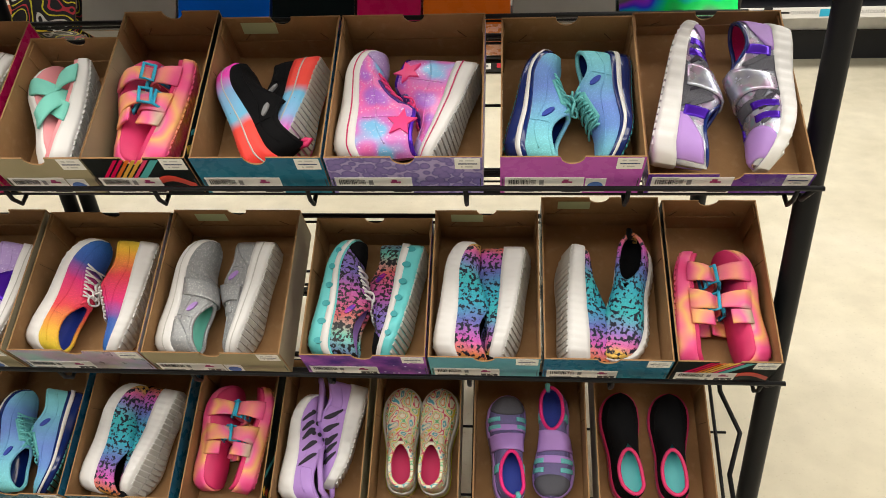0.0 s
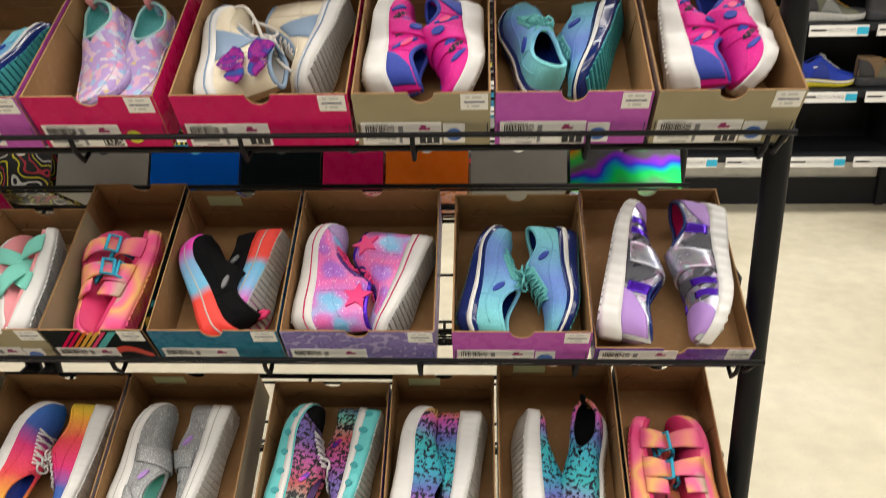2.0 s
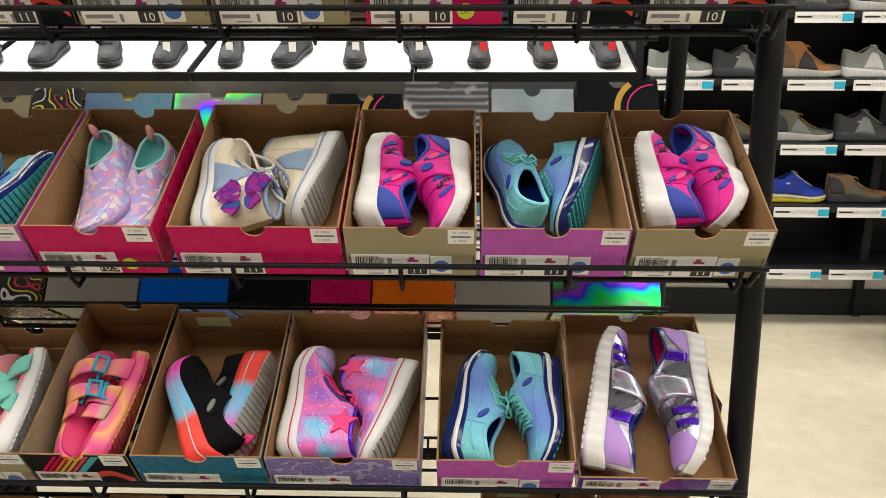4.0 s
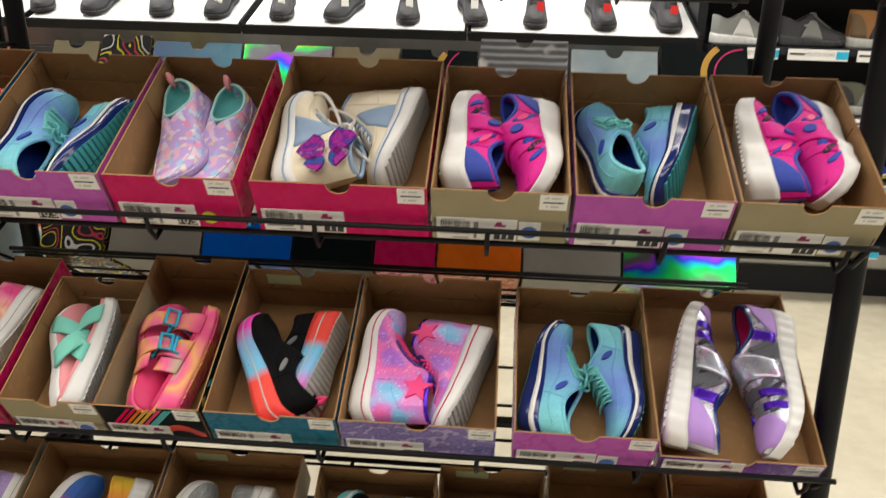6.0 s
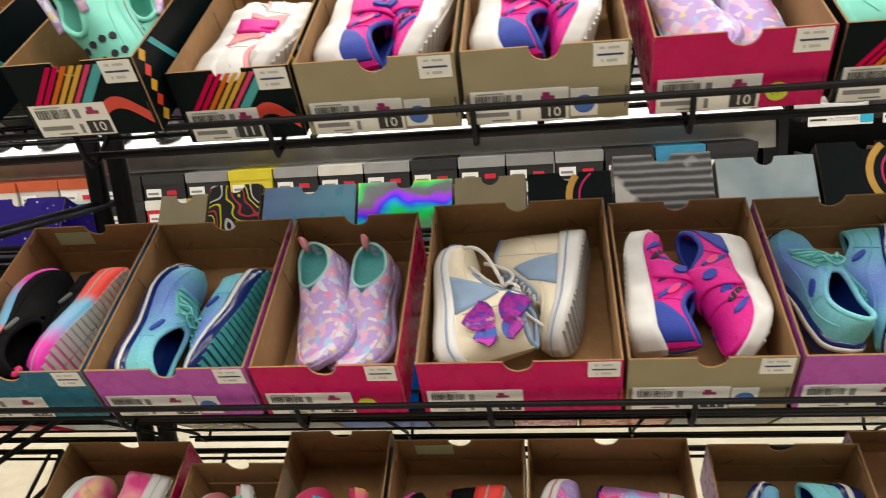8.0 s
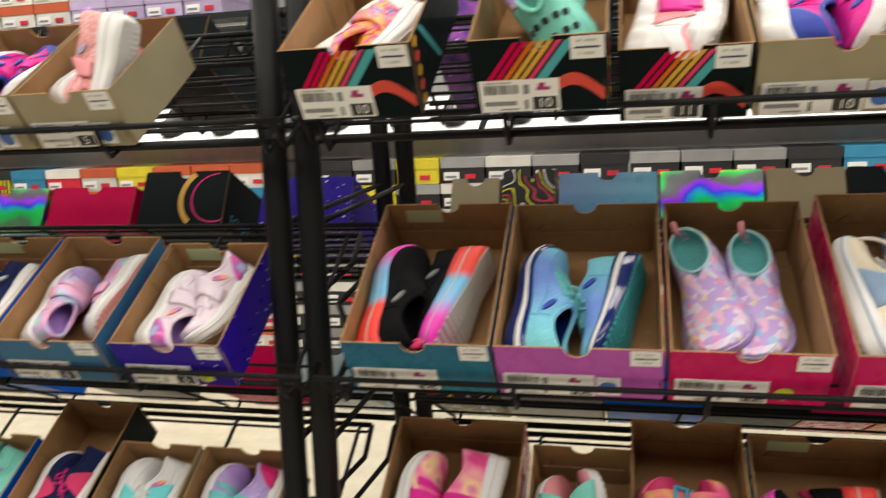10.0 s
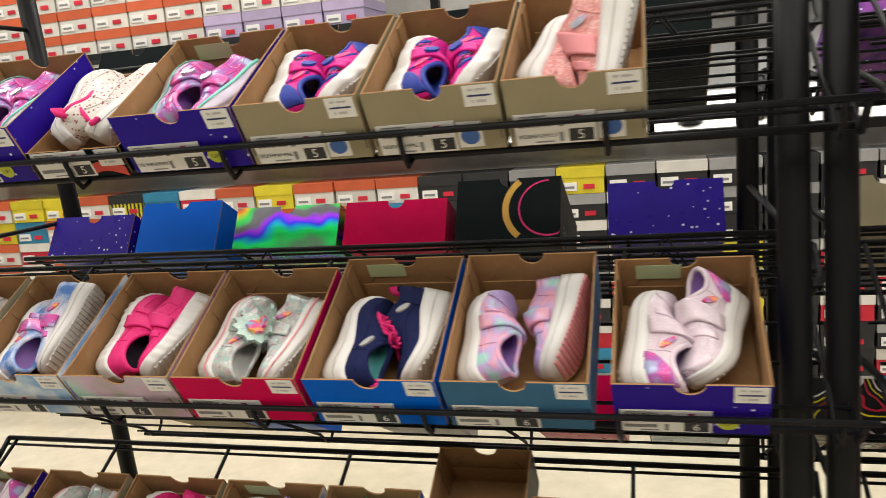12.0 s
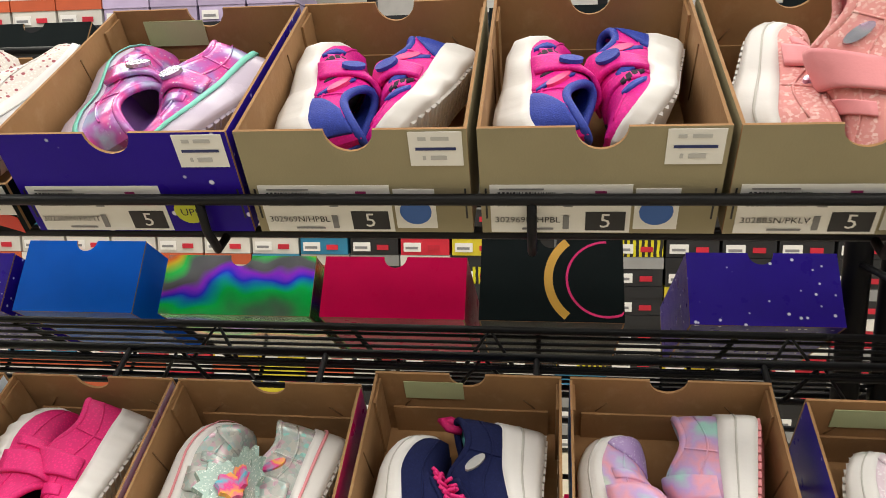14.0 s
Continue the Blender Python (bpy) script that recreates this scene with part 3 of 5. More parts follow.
royal = mat("royal_blue_mesh", (0.03, 0.06, 0.4), 0.6, bump=(1000, 0.3), weave=420)
pink = mat("hot_pink_mesh", (0.78, 0.02, 0.2), 0.6, bump=(900, 0.2), weave=420)
soft_pink = mat("soft_pink", (0.78, 0.3, 0.33), 0.6)
rose = mat("rose_suede", (0.7, 0.3, 0.29), 0.7, over=("cells", 500, 0.6, 0.9, (0.85, 0.6, 0.58)))
tie_dye = mat("tie_dye_foam", pattern=("noise", 15, TIE), detail=1.2, rough=0.5, bump=(200, 0.05))
tie_pink = mat("pink_tie_dye", detail=1.0, pattern=("noise", 26, [(0.35, (0.75, 0.05, 0.25)), (0.5, (0.85, 0.25, 0.4)), (0.62, (0.85, 0.6, 0.3)), (0.72, (0.7, 0.1, 0.4))]), rough=0.5, bump=(800, 0.2))
crimson_foam = mat("crimson_foam", (0.6, 0.03, 0.13), 0.55)
buckle_blue = mat("blue_plastic", (0.03, 0.4, 0.62), 0.3)
mint = mat("mint_strap", (0.2, 0.62, 0.52), 0.55)
pale_mint = mat("pale_mint_binding", (0.35, 0.62, 0.62), 0.6)
mint_foam = mat("mint_foam", (0.2, 0.63, 0.52), 0.5)
coral_fade = mat("coral_fade_sole", grad=("Y", 0.0, 0.19, [(0, (0.85, 0.05, 0.04)), (0.4, (0.85, 0.07, 0.05)), (0.5, (0.15, 0.5, 0.75)), (0.72, (0.25, 0.45, 0.75)), (0.85, (0.85, 0.05, 0.5)), (1, (0.85, 0.05, 0.5))]), rough=0.5, over=("voro", 140, 0.1, 0.06, (0.1, 0.03, 0.04)))
galaxy_pink = mat("galaxy_pink", detail=1.0, pattern=("noise", 20, [(0.36, (0.2, 0.5, 0.8)), (0.46, (0.6, 0.2, 0.6)), (0.58, (0.8, 0.15, 0.45)), (0.7, (0.4, 0.14, 0.6))]), rough=0.35, over=("cells", 700, 0.8, 0.95, (0.9, 0.8, 0.95)), coat=0.3)
throat_glitter = mat("violet_glitter", (0.06, 0.03, 0.22), 0.3, over=("cells", 800, 0.8, 0.95, (0.5, 0.45, 0.75)))
star_pink = mat("pink_star", (0.8, 0.05, 0.22), 0.4)
silver_foil = mat("silver_iridescent", pattern=("noise", 40, [(0.35, (0.4, 0.42, 0.55)), (0.5, (0.55, 0.58, 0.65)), (0.62, (0.6, 0.42, 0.62)), (0.7, (0.4, 0.6, 0.65))]), rough=0.25, metal=0.7)
violet_foil = mat("violet_foil", (0.1, 0.02, 0.55), 0.2, 0.6)
grey_mesh = mat("grey_mesh", (0.09, 0.09, 0.11), 0.75, bump=(700, 0.5), weave=420)
lilac = mat("lilac_foam", (0.42, 0.24, 0.62), 0.5)
lilac_glitter = mat("lilac_glitter", (0.4, 0.28, 0.58), 0.35, over=("cells", 900, 0.75, 0.95, (0.8, 0.75, 0.9)))
rainbow_fade = mat("rainbow_fade_mesh", grad=("Y", 0.0, 0.2, [(0, (0.75, 0.7, 0.06)), (0.2, (0.85, 0.45, 0.04)), (0.42, (0.8, 0.06, 0.08)), (0.65, (0.75, 0.03, 0.2)), (0.8, (0.05, 0.12, 0.45)), (1, (0.03, 0.15, 0.5))]), rough=0.6, bump=(900, 0.25), weave=420)
grey_glitter = mat("grey_glitter", (0.28, 0.29, 0.3), 0.35, 0.2, over=("cells", 900, 0.7, 0.95, (0.75, 0.75, 0.75)))
multi_dark = mat("neon_animal_knit", grad=("Y", 0.0, 0.2, [(0, (0.2, 0.12, 0.5)), (0.2, (0.15, 0.5, 0.4)), (0.36, (0.6, 0.12, 0.12)), (0.55, (0.5, 0.1, 0.35)), (0.75, (0.2, 0.16, 0.5)), (1, (0.25, 0.12, 0.4))]), rough=0.4, over=("noise", 170, 0.49, 0.53, (0.008, 0.008, 0.012)), weave=420)
teal_rubber = mat("teal_rubber", (0.14, 0.58, 0.6), 0.4)
leopard = mat("leopard_knit", grad=("Y", 0.0, 0.196, [(0, (0.7, 0.72, 0.05)), (0.08, (0.8, 0.25, 0.1)), (0.18, (0.62, 0.1, 0.45)), (0.33, (0.14, 0.16, 0.5)), (0.5, (0.04, 0.4, 0.55)), (0.72, (0.05, 0.48, 0.52)), (0.86, (0.3, 0.2, 0.6)), (0.94, (0.75, 0.15, 0.4)), (1, (0.8, 0.5, 0.1))]), rough=0.65, over=("noise", 165, 0.52, 0.56, (0.01, 0.012, 0.03)), bump=(900, 0.25), weave=420)
scribble = mat("scribble_canvas", detail=0.3, pattern=("noise", 58, [(0.0, (0.8, 0.76, 0.6)), (0.33, (0.1, 0.4, 0.5)), (0.37, (0.8, 0.76, 0.6)), (0.42, (0.7, 0.06, 0.12)), (0.455, (0.8, 0.76, 0.6)), (0.49, (0.75, 0.6, 0.05)), (0.525, (0.8, 0.76, 0.6)), (0.56, (0.15, 0.5, 0.2)), (0.595, (0.8, 0.76, 0.6)), (0.63, (0.75, 0.2, 0.05)), (0.67, (0.8, 0.76, 0.6))], True), rough=0.7, weave=420)
dusk = mat("dusk_purple_mesh", (0.16, 0.13, 0.3), 0.65, bump=(900, 0.3), weave=420)
unicorn = mat("unicorn_print", pattern=("cells", 120, [(0.0, (0.5, 0.36, 0.7)), (0.42, (0.5, 0.34, 0.7)), (0.47, (0.78, 0.72, 0.8)), (0.56, (0.3, 0.52, 0.78)), (0.63, (0.76, 0.7, 0.8)), (0.7, (0.75, 0.25, 0.48)), (0.77, (0.72, 0.6, 0.75)), (0.85, (0.75, 0.6, 0.3))]), rough=0.42, coat=0.2)
cream_glitter = mat("cream_glitter", (0.76, 0.67, 0.5), 0.45, over=("cells", 900, 0.72, 0.95, (0.85, 0.75, 0.65)))
denim = mat("pale_denim", (0.25, 0.35, 0.5), 0.75, bump=(900, 0.3))
lace_cream = mat("cream_lace", (0.75, 0.7, 0.65), 0.8, bump=(700, 0.4))
lace_white = mat("white_lace", WHITE, 0.8, bump=(700, 0.4))
butterfly_foil = mat("butterfly_foil", pattern=("noise", 60, [(0.35, (0.04, 0.12, 0.4)), (0.46, (0.16, 0.02, 0.34)), (0.55, (0.5, 0.04, 0.32)), (0.63, (0.12, 0.03, 0.35)), (0.7, (0.6, 0.25, 0.3))]), rough=0.2, metal=0.4)
holo_purple = mat("holo_purple", pattern=("noise", 32, [(0.34, (0.4, 0.45, 0.68)), (0.46, (0.45, 0.14, 0.5)), (0.56, (0.72, 0.08, 0.35)), (0.66, (0.38, 0.2, 0.55)), (0.74, (0.6, 0.58, 0.7))]), rough=0.25, metal=0.12, coat=0.3, over=("cells", 800, 0.85, 0.97, (0.8, 0.75, 0.85)))
clear_lilac = mat("pearly_lilac_rubber", (0.6, 0.54, 0.68), 0.25, coat=0.3)
floral = mat("floral_canvas", (0.75, 0.7, 0.66), 0.6, over=("voro", 190, 0.33, 0.26, (0.35, 0.08, 0.1)), weave=420)
cloud_mesh = mat("cloud_mesh", pattern=("noise", 30, [(0.38, (0.1, 0.25, 0.65)), (0.5, (0.45, 0.55, 0.78)), (0.62, (0.72, 0.68, 0.8))]), rough=0.5, weave=420)
holo_silver = mat("holo_silver_glitter", pattern=("cells", 230, [(0.2, (0.55, 0.55, 0.53)), (0.45, (0.4, 0.5, 0.48)), (0.6, (0.62, 0.6, 0.55)), (0.75, (0.6, 0.4, 0.5)), (0.88, (0.3, 0.65, 0.6))]), rough=0.28, metal=0.2, coat=0.3)
mint_glitter = mat("mint_glitter", (0.3, 0.42, 0.38), 0.3, 0.2, over=("cells", 900, 0.7, 0.95, (0.75, 0.8, 0.75)))
pastel = mat("pastel_print", pattern=("noise", 30, [(0.34, (0.35, 0.65, 0.6)), (0.46, (0.5, 0.35, 0.65)), (0.56, (0.75, 0.35, 0.45)), (0.66, (0.55, 0.4, 0.68)), (0.75, (0.5, 0.65, 0.5))]), rough=0.4, coat=0.2)
pearl = mat("pearl_glitter", (0.7, 0.58, 0.66), 0.35, 0.15, over=("cells", 800, 0.7, 0.95, (0.85, 0.82, 0.85)))
neon_multi = mat("neon_paint_print", pattern=("noise", 45, [(0.36, (0.1, 0.5, 0.65)), (0.46, (0.8, 0.05, 0.3)), (0.55, (0.85, 0.45, 0.05)), (0.64, (0.8, 0.1, 0.35)), (0.72, (0.75, 0.7, 0.2))]), rough=0.5)
brown_suede = mat("tan_leather", (0.36, 0.17, 0.06), 0.7)
olive_suede = mat("olive_suede", (0.15, 0.15, 0.11), 0.75)
taupe = mat("taupe_leather", (0.2, 0.13, 0.075), 0.7)
charcoal = mat("charcoal_leather", (0.05, 0.05, 0.055), 0.6)
ash = mat("ash_mesh", (0.3, 0.31, 0.3), 0.7, weave=420)
cobalt = mat("cobalt_mesh", (0.02, 0.06, 0.55), 0.6, weave=420)
yellow_rubber = mat("yellow_rubber", (0.75, 0.62, 0.04), 0.5)
dark_lining = mat("dark_lining", (0.03, 0.025, 0.04), 0.85)
teal_sole = mat("teal_tread", (0.05, 0.33, 0.36), 0.5)
ash_sole = mat("ash_sole", (0.5, 0.49, 0.46), 0.55)

KID = dict(l=0.186, w=0.068, h=0.048, sole=0.02)
TOT = dict(l=0.142, w=0.058, h=0.044, sole=0.018)


def kind_of(base, **more):
    d = dict(base)
    d.update(more)
    return d


SHOES = {
    "aqua": kind_of(KID, kind="laced", label="blue to aqua fading knit running shoe with navy sole", upper=aqua_fade, sole_mat=navy_gloss, stripe=white_rubber, stripe_at=(0.55, 0.8), tread_mat=teal_sole, lining=navy_gloss, laces=aqua, tongue=aqua, emblem=royal, heel=1.3),
    "vel": kind_of(KID, kind="velcro", label="magenta and blue mesh shoe with thick white sole", upper=magenta, sole_mat=white_rubber, lining=royal, strap=magenta, patch=royal, heel_cap=royal, slots=royal, emblem=star_pink, sole=0.025, ripple=0.075, waves=4, chunk=1.14, collar=royal, side=magenta, l=0.176),
    "slip": kind_of(KID, kind="slipon", profile="slip", label="lavender slip-on shoe with unicorn and rainbow print", upper=unicorn, sole_mat=lilac_glitter, lining=aqua, tab=soft_pink, collar=pale_mint, rim=0.0022, sole=0.014, h=0.037, w=0.08),
    "cream": kind_of(KID, kind="high", profile="high", label="cream glitter high-top shoe with denim and butterfly", upper=cream_glitter, sole_mat=white_rubber, tread_mat=grey_rubber, stripe=denim, stripe_at=(0.6, 0.68), lining=white_rubber, laces=lace_cream, tongue=denim, side=denim, bow=butterfly_foil, bow_at=0.14, bow_size=0.75, long_lace=True, collar=denim, h=0.085, sole=0.023),
    "black": kind_of(KID, kind="slipon", label="black knit slip-on shoe with coral and blue sole", upper=black_knit, sole_mat=coral_fade, tread_mat=ash_sole, lining=black_knit, sole=0.03, chunk=1.1, tab=crimson_foam, emblem=grey_ink),
    "hitop": kind_of(KID, kind="high", profile="high", label="pink galaxy high-top shoe with star and pink laces", upper=galaxy_pink, sole_mat=white_rubber, tread_mat=grey_rubber, stripe=crimson_foam, stripe_at=(0.62, 0.68), lining=soft_pink, laces=star_pink, toe_cap=lilac_glitter, collar=violet_foil, tongue=throat_glitter, emblem=star_pink, emblem_kind="star", h=0.084, sole=0.024),
    "silver": kind_of(KID, kind="velcro", label="silver and violet trainer with white lugged sole", upper=silver_foil, sole_mat=white_rubber, lining=pink, strap=silver_foil, heel_cap=lilac, toe_cap=lilac, side=grey_mesh, bands=violet_foil, slots=grey_mesh, sole=0.022, ripple=0.045, waves=14, chunk=1.13, l=0.235, w=0.076, h=0.054, collar=navy_gloss),
    "tieslide": kind_of(KID, kind="slide", category="sandal", label="tie-dye foam two-strap sandal with blue buckles", upper=tie_dye, sole_mat=tie_dye, lining=crimson_foam, trim=buckle_blue, sole=0.022, h=0.05),
    "flip": kind_of(KID, kind="sandal", category="sandal", label="pink sandal with mint straps and white sole", upper=mint, sole_mat=white_rubber, lining=soft_pink, trim=mint, sole=0.02, h=0.036),
    "rainbow": kind_of(KID, kind="laced", label="rainbow fading mesh running shoe with white laces", upper=rainbow_fade, sole_mat=white_rubber, lining=royal, laces=lace_white, sole=0.022, ripple=0.03, waves=16, l=0.2),
    "grey": kind_of(KID, kind="velcro", label="grey glitter trainer with strap and white sole", upper=grey_glitter, sole_mat=white_rubber, tread_mat=ash_sole, lining=mint, strap=grey_glitter, emblem=lilac, heel_cap=grey_glitter, sole=0.024, l=0.2),
    "neon": kind_of(KID, kind="laced", label="dark neon animal print shoe with teal bubble sole", upper=multi_dark, sole_mat=teal_rubber, stripe=white_rubber, stripe_at=(0.6, 0.95), tread_mat=ash_sole, lining=lilac, laces=lace_white, toe_cap=black_knit, emblem=butterfly_foil, windows=teal_sole, sole=0.028, ripple=0.04, waves=7, l=0.2),
    "leopard": kind_of(KID, kind="slipon", profile="slip", label="neon leopard knit slip-on shoe with white sole", upper=leopard, sole_mat=white_rubber, tread_mat=ash_sole, lining=black_knit, tab=black_knit, sole=0.026, ripple=0.03, waves=18, chunk=1.16, l=0.196),
    "clog": kind_of(KID, kind="clog", category="clog", profile="slip", label="lilac foam clog shoe with cut-out sides", upper=lilac, sole_mat=white_rubber, lining=dark_lining, trim=lilac, slots=dark_lining, sole=0.024, ripple=0.04, waves=9, opening=0.55),
    "scribble": kind_of(KID, kind="slipon", profile="slip", label="canvas slip-on shoe with multicolour scribble print", upper=scribble, sole_mat=white_rubber, stripe=lime_ink, stripe_at=(0.2, 0.3), lining=crimson_foam, sole=0.022),
    "dusk": kind_of(KID, kind="velcro", label="dusky purple mesh trainer with pink collar", upper=dusk, sole_mat=lilac, lining=royal, strap=lilac, toe_cap=grey_mesh, bands=aqua, collar=pink, tab=aqua, sole=0.02),
    "blackslip": kind_of(KID, kind="slipon", profile="slip", label="black knit slip-on shoe with red lining", upper=black_knit, sole_mat=crimson_foam, lining=teal_rubber, collar=crimson_foam, sole=0.018),
    "pinkmulti": kind_of(KID, kind="velcro", label="pink tie-dye trainer with white sole and strap", upper=tie_pink, sole_mat=white_rubber, lining=pink, strap=magenta, toe_cap=tie_pink, sole=0.022),
    "mintclog": kind_of(KID, kind="clog", category="clog", label="mint foam clog with holes and printed strap", upper=mint_foam, sole_mat=mint_foam, lining=mint_foam, trim=unicorn, profile="slip", opening=0.55, sole=0.018, l=0.165, h=0.05, w=0.064),
    "whitevel": kind_of(KID, kind="velcro", label="white sculpted shoe with magenta trim", upper=white_rubber, sole_mat=white_rubber, lining=magenta, strap=magenta, side=soft_pink, toe_cap=ash_sole, collar=soft_pink, sole=0.022, ripple=0.05, waves=6, l=0.165, h=0.052, w=0.064),
    "paint": kind_of(KID, kind="velcro", label="neon paint print shoe with white heel and sole", upper=neon_multi, sole_mat=white_rubber, lining=pink, strap=neon_multi, heel_cap=white_rubber, sole=0.02, l=0.16, h=0.048, w=0.062),
    "pastelrun": kind_of(KID, kind="laced", label="lilac and white mesh running shoe", upper=lilac_glitter, sole_mat=white_rubber, lining=dark_lining, laces=lace_white, side=violet_foil),
    "tot_vel": kind_of(TOT, kind="velcro", label="magenta and blue toddler shoe with thick white sole", upper=magenta, sole_mat=white_rubber, lining=royal, strap=magenta, patch=royal, heel_cap=royal, slots=royal, emblem=star_pink, sole=0.021, ripple=0.07, waves=4, chunk=1.14, collar=royal, side=magenta, l=0.13, w=0.054, h=0.038),
    "tot_rose": kind_of(TOT, kind="velcro", label="rose pink toddler shoe with glitter bow and white sole", upper=rose, sole_mat=white_rubber, lining=soft_pink, strap=soft_pink, emblem=silver_foil, toe_cap=rose, tab=lilac, sole=0.024),
    "tot_holo": kind_of(TOT, kind="velcro", label="iridescent purple toddler shoe with clear sole", upper=holo_purple, sole_mat=clear_lilac, stripe=mint, stripe_at=(0.8, 0.98), lining=lilac, strap=holo_purple, toe_cap=holo_purple, patch=silver_foil, sole=0.022),
    "tot_floral": kind_of(TOT, l=0.148, w=0.058, kind="slipon", profile="slip", label="white floral canvas toddler shoe with pink strap", upper=floral, sole_mat=white_rubber, lining=crimson_foam, collar=pink, tab=pink),
    "tot_cloud": kind_of(TOT, kind="velcro", label="blue cloud print toddler shoe with rainbow", upper=cloud_mesh, sole_mat=white_rubber, lining=lilac, strap=holo_purple, emblem=neon_multi),
    "tot_pink": kind_of(TOT, kind="velcro", label="plain hot pink toddler shoe with white sole", upper=pink, sole_mat=white_rubber, lining=dark_lining, strap=pink, sole=0.022, ripple=0.03, waves=12),
    "tot_spark": kind_of(TOT, kind="velcro", label="silver glitter toddler shoe with white sole", upper=holo_silver, sole_mat=white_rubber, stripe=soft_pink, stripe_at=(0.6, 0.7), lining=white_rubber, strap=holo_silver, toe_cap=holo_silver, emblem=neon_multi, crown=mint_glitter, sole=0.022),
    "tot_navy": kind_of(TOT, kind="laced", label="navy knit toddler shoe with pink laces", upper=navy_knit, sole_mat=white_rubber, lining=aqua, laces=pink, tab=pink, emblem=grey_rubber, heel=1.5, sole=0.022),
    "tot_pastel": kind_of(TOT, kind="velcro", label="pastel print toddler shoe with white and pink sole", upper=pastel, sole_mat=white_rubber, tread_mat=soft_pink, lining=lilac, strap=pastel, toe_cap=lilac_glitter, sole=0.024),
    "tot_pearl": kind_of(TOT, kind="velcro", label="pearly pink toddler shoe with rainbow heel", upper=pearl, sole_mat=white_rubber, lining=lilac, strap=pearl, emblem=neon_multi, toe_cap=pearl, heel_cap=holo_purple, sole=0.024),
    "tot_purple": kind_of(TOT, kind="velcro", label="purple mesh toddler shoe with rainbow print", upper=lilac_glitter, sole_mat=white_rubber, lining=dark_lining, strap=lilac, emblem=neon_multi),
    "tot_mint": kind_of(TOT, kind="clog", category="clog", label="mint foam toddler clog with purple charms", profile="slip", opening=0.5, upper=mint_foam, sole_mat=mint_foam, lining=mint_foam, trim=mint_foam, emblem=lilac),
    "tot_white": kind_of(TOT, kind="laced", label="white toddler shoe with teal and rainbow trim", upper=white_rubber, sole_mat=white_rubber, lining=dark_lining, laces=lace_white, side=teal_rubber, emblem=neon_multi),
    "tot_lav": kind_of(TOT, kind="velcro", label="lilac toddler shoe with aqua strap", upper=lilac_glitter, sole_mat=white_rubber, lining=royal, strap=aqua, toe_cap=lilac, heel_cap=pink),
    "tot_dark": kind_of(TOT, kind="laced", label="navy toddler shoe with red trim and white sole", upper=navy_knit, sole_mat=white_rubber, lining=dark_lining, laces=pink, side=crimson_foam),
}
SHOES["cream_plain"] = kind_of({k: v for k, v in SHOES["cream"].items() if k != "bow"}, label="cream glitter high-top shoe with denim trim")
MADE = {}


def put_shoe(key, at):
    if key in MADE:
        return copy_thing(MADE[key], at)
    MADE[key] = build_shoe(SHOES[key], at)
    return MADE[key]


# how the two shoes of a pair lie: toe to the back or the front, roll, place of the raised end across and along, turn
LAYS = {
    "sides": (("b", 70, -0.05, 0.2, -6), ("f", -73, 0.06, 0.2, -5)),
    "mixed": (("b", 74, -0.05, 0.215, -8), ("f", -79, 0.06, 0.215, -8)),
    "vee": (("b", 78, -0.04, 0.2, -12), ("f", -81, 0.05, 0.2, -10)),
    "tots": (("b", 68, -0.06, 0.185, -8), ("f", -69, 0.06, 0.185, -10)),
    "half": (("b", 78, -0.06, 0.21, -4), ("f", -28, 0.04, 0.205, -10)),
    "front": (("f", -28, -0.05, 0.215, 8), ("f", -8, 0.04, 0.215, -3)),
    "flat": (("b", 5, -0.045, 0.215, 2), ("b", -5, 0.045, 0.215, -2)),
    "pair": (("b", 8, -0.04, 0.205, 2), ("f", -8, 0.045, 0.215, -2)),
    "open": (("b", 60, -0.04, 0.15, -30), ("f", -75, 0.05, 0.16, -12)),
    "wide": (("b", 60, -0.05, 0.21, -4), ("b", -66, 0.05, 0.205, -6)),
}
THETA = 31.0


def lay_shoe(key, at, w, length, toe, roll, x, y, turn, pitch=0):
    """Lays a shoe in a box of that inner size, resting on its floor; x and y are the place of the end that lies at the back, pitch lifts that end."""
    s = SHOES[key]
    back = Vector((0, s["l"] if toe == "b" else 0, 0.4 * s["sole"]))
    m = pose(0, 0, 0, 0, 0, turn) @ pose(0, 0, 0, pitch) @ pose(0, 0, 0, 0, roll, 0) @ pose(0, 0, 0, 0, 0, 0 if toe == "b" else 180) @ Matrix.Translation(-back)
    last = Last(s["l"], s["w"], s["h"], s["sole"], s.get("profile", "low"), s.get("opening", 0.45), chunk=s.get("chunk", 1.08) + s.get("ripple", 0))
    if s["kind"] in ("slide", "sandal"):
        last.profile = ([0, 1], [0.8, 0.8])
    pts = [m @ Vector(p) for p in last.sole_data()[0]] + [m @ Vector(p) for p in last.shell_data()[0]]
    xs, ys, zs = [p.x for p in pts], [p.y for p in pts], [p.z for p in pts]
    edge = w / 2 - 0.005
    x = min(max(x, -edge - min(xs)), edge - max(xs)) if max(xs) - min(xs) < 2 * edge else x
    y = max(min(y, length - 0.006 - max(ys)), 0.005 - min(ys))
    return put_shoe(key, at @ Matrix.Translation((x, y, 0.0045 - min(zs))) @ m)


def panel_outline(w, h, notch, r=0.0155):
    o = [(-w / 2, 0), (w / 2, 0), (w / 2, h)]
    if notch:
        o += [(r, h)] + [(r * math.cos(t), h - r * math.sin(t)) for t in [math.pi * i / 12 for i in range(1, 12)]] + [(-r, h)]
    return o + [(-w / 2, h)]


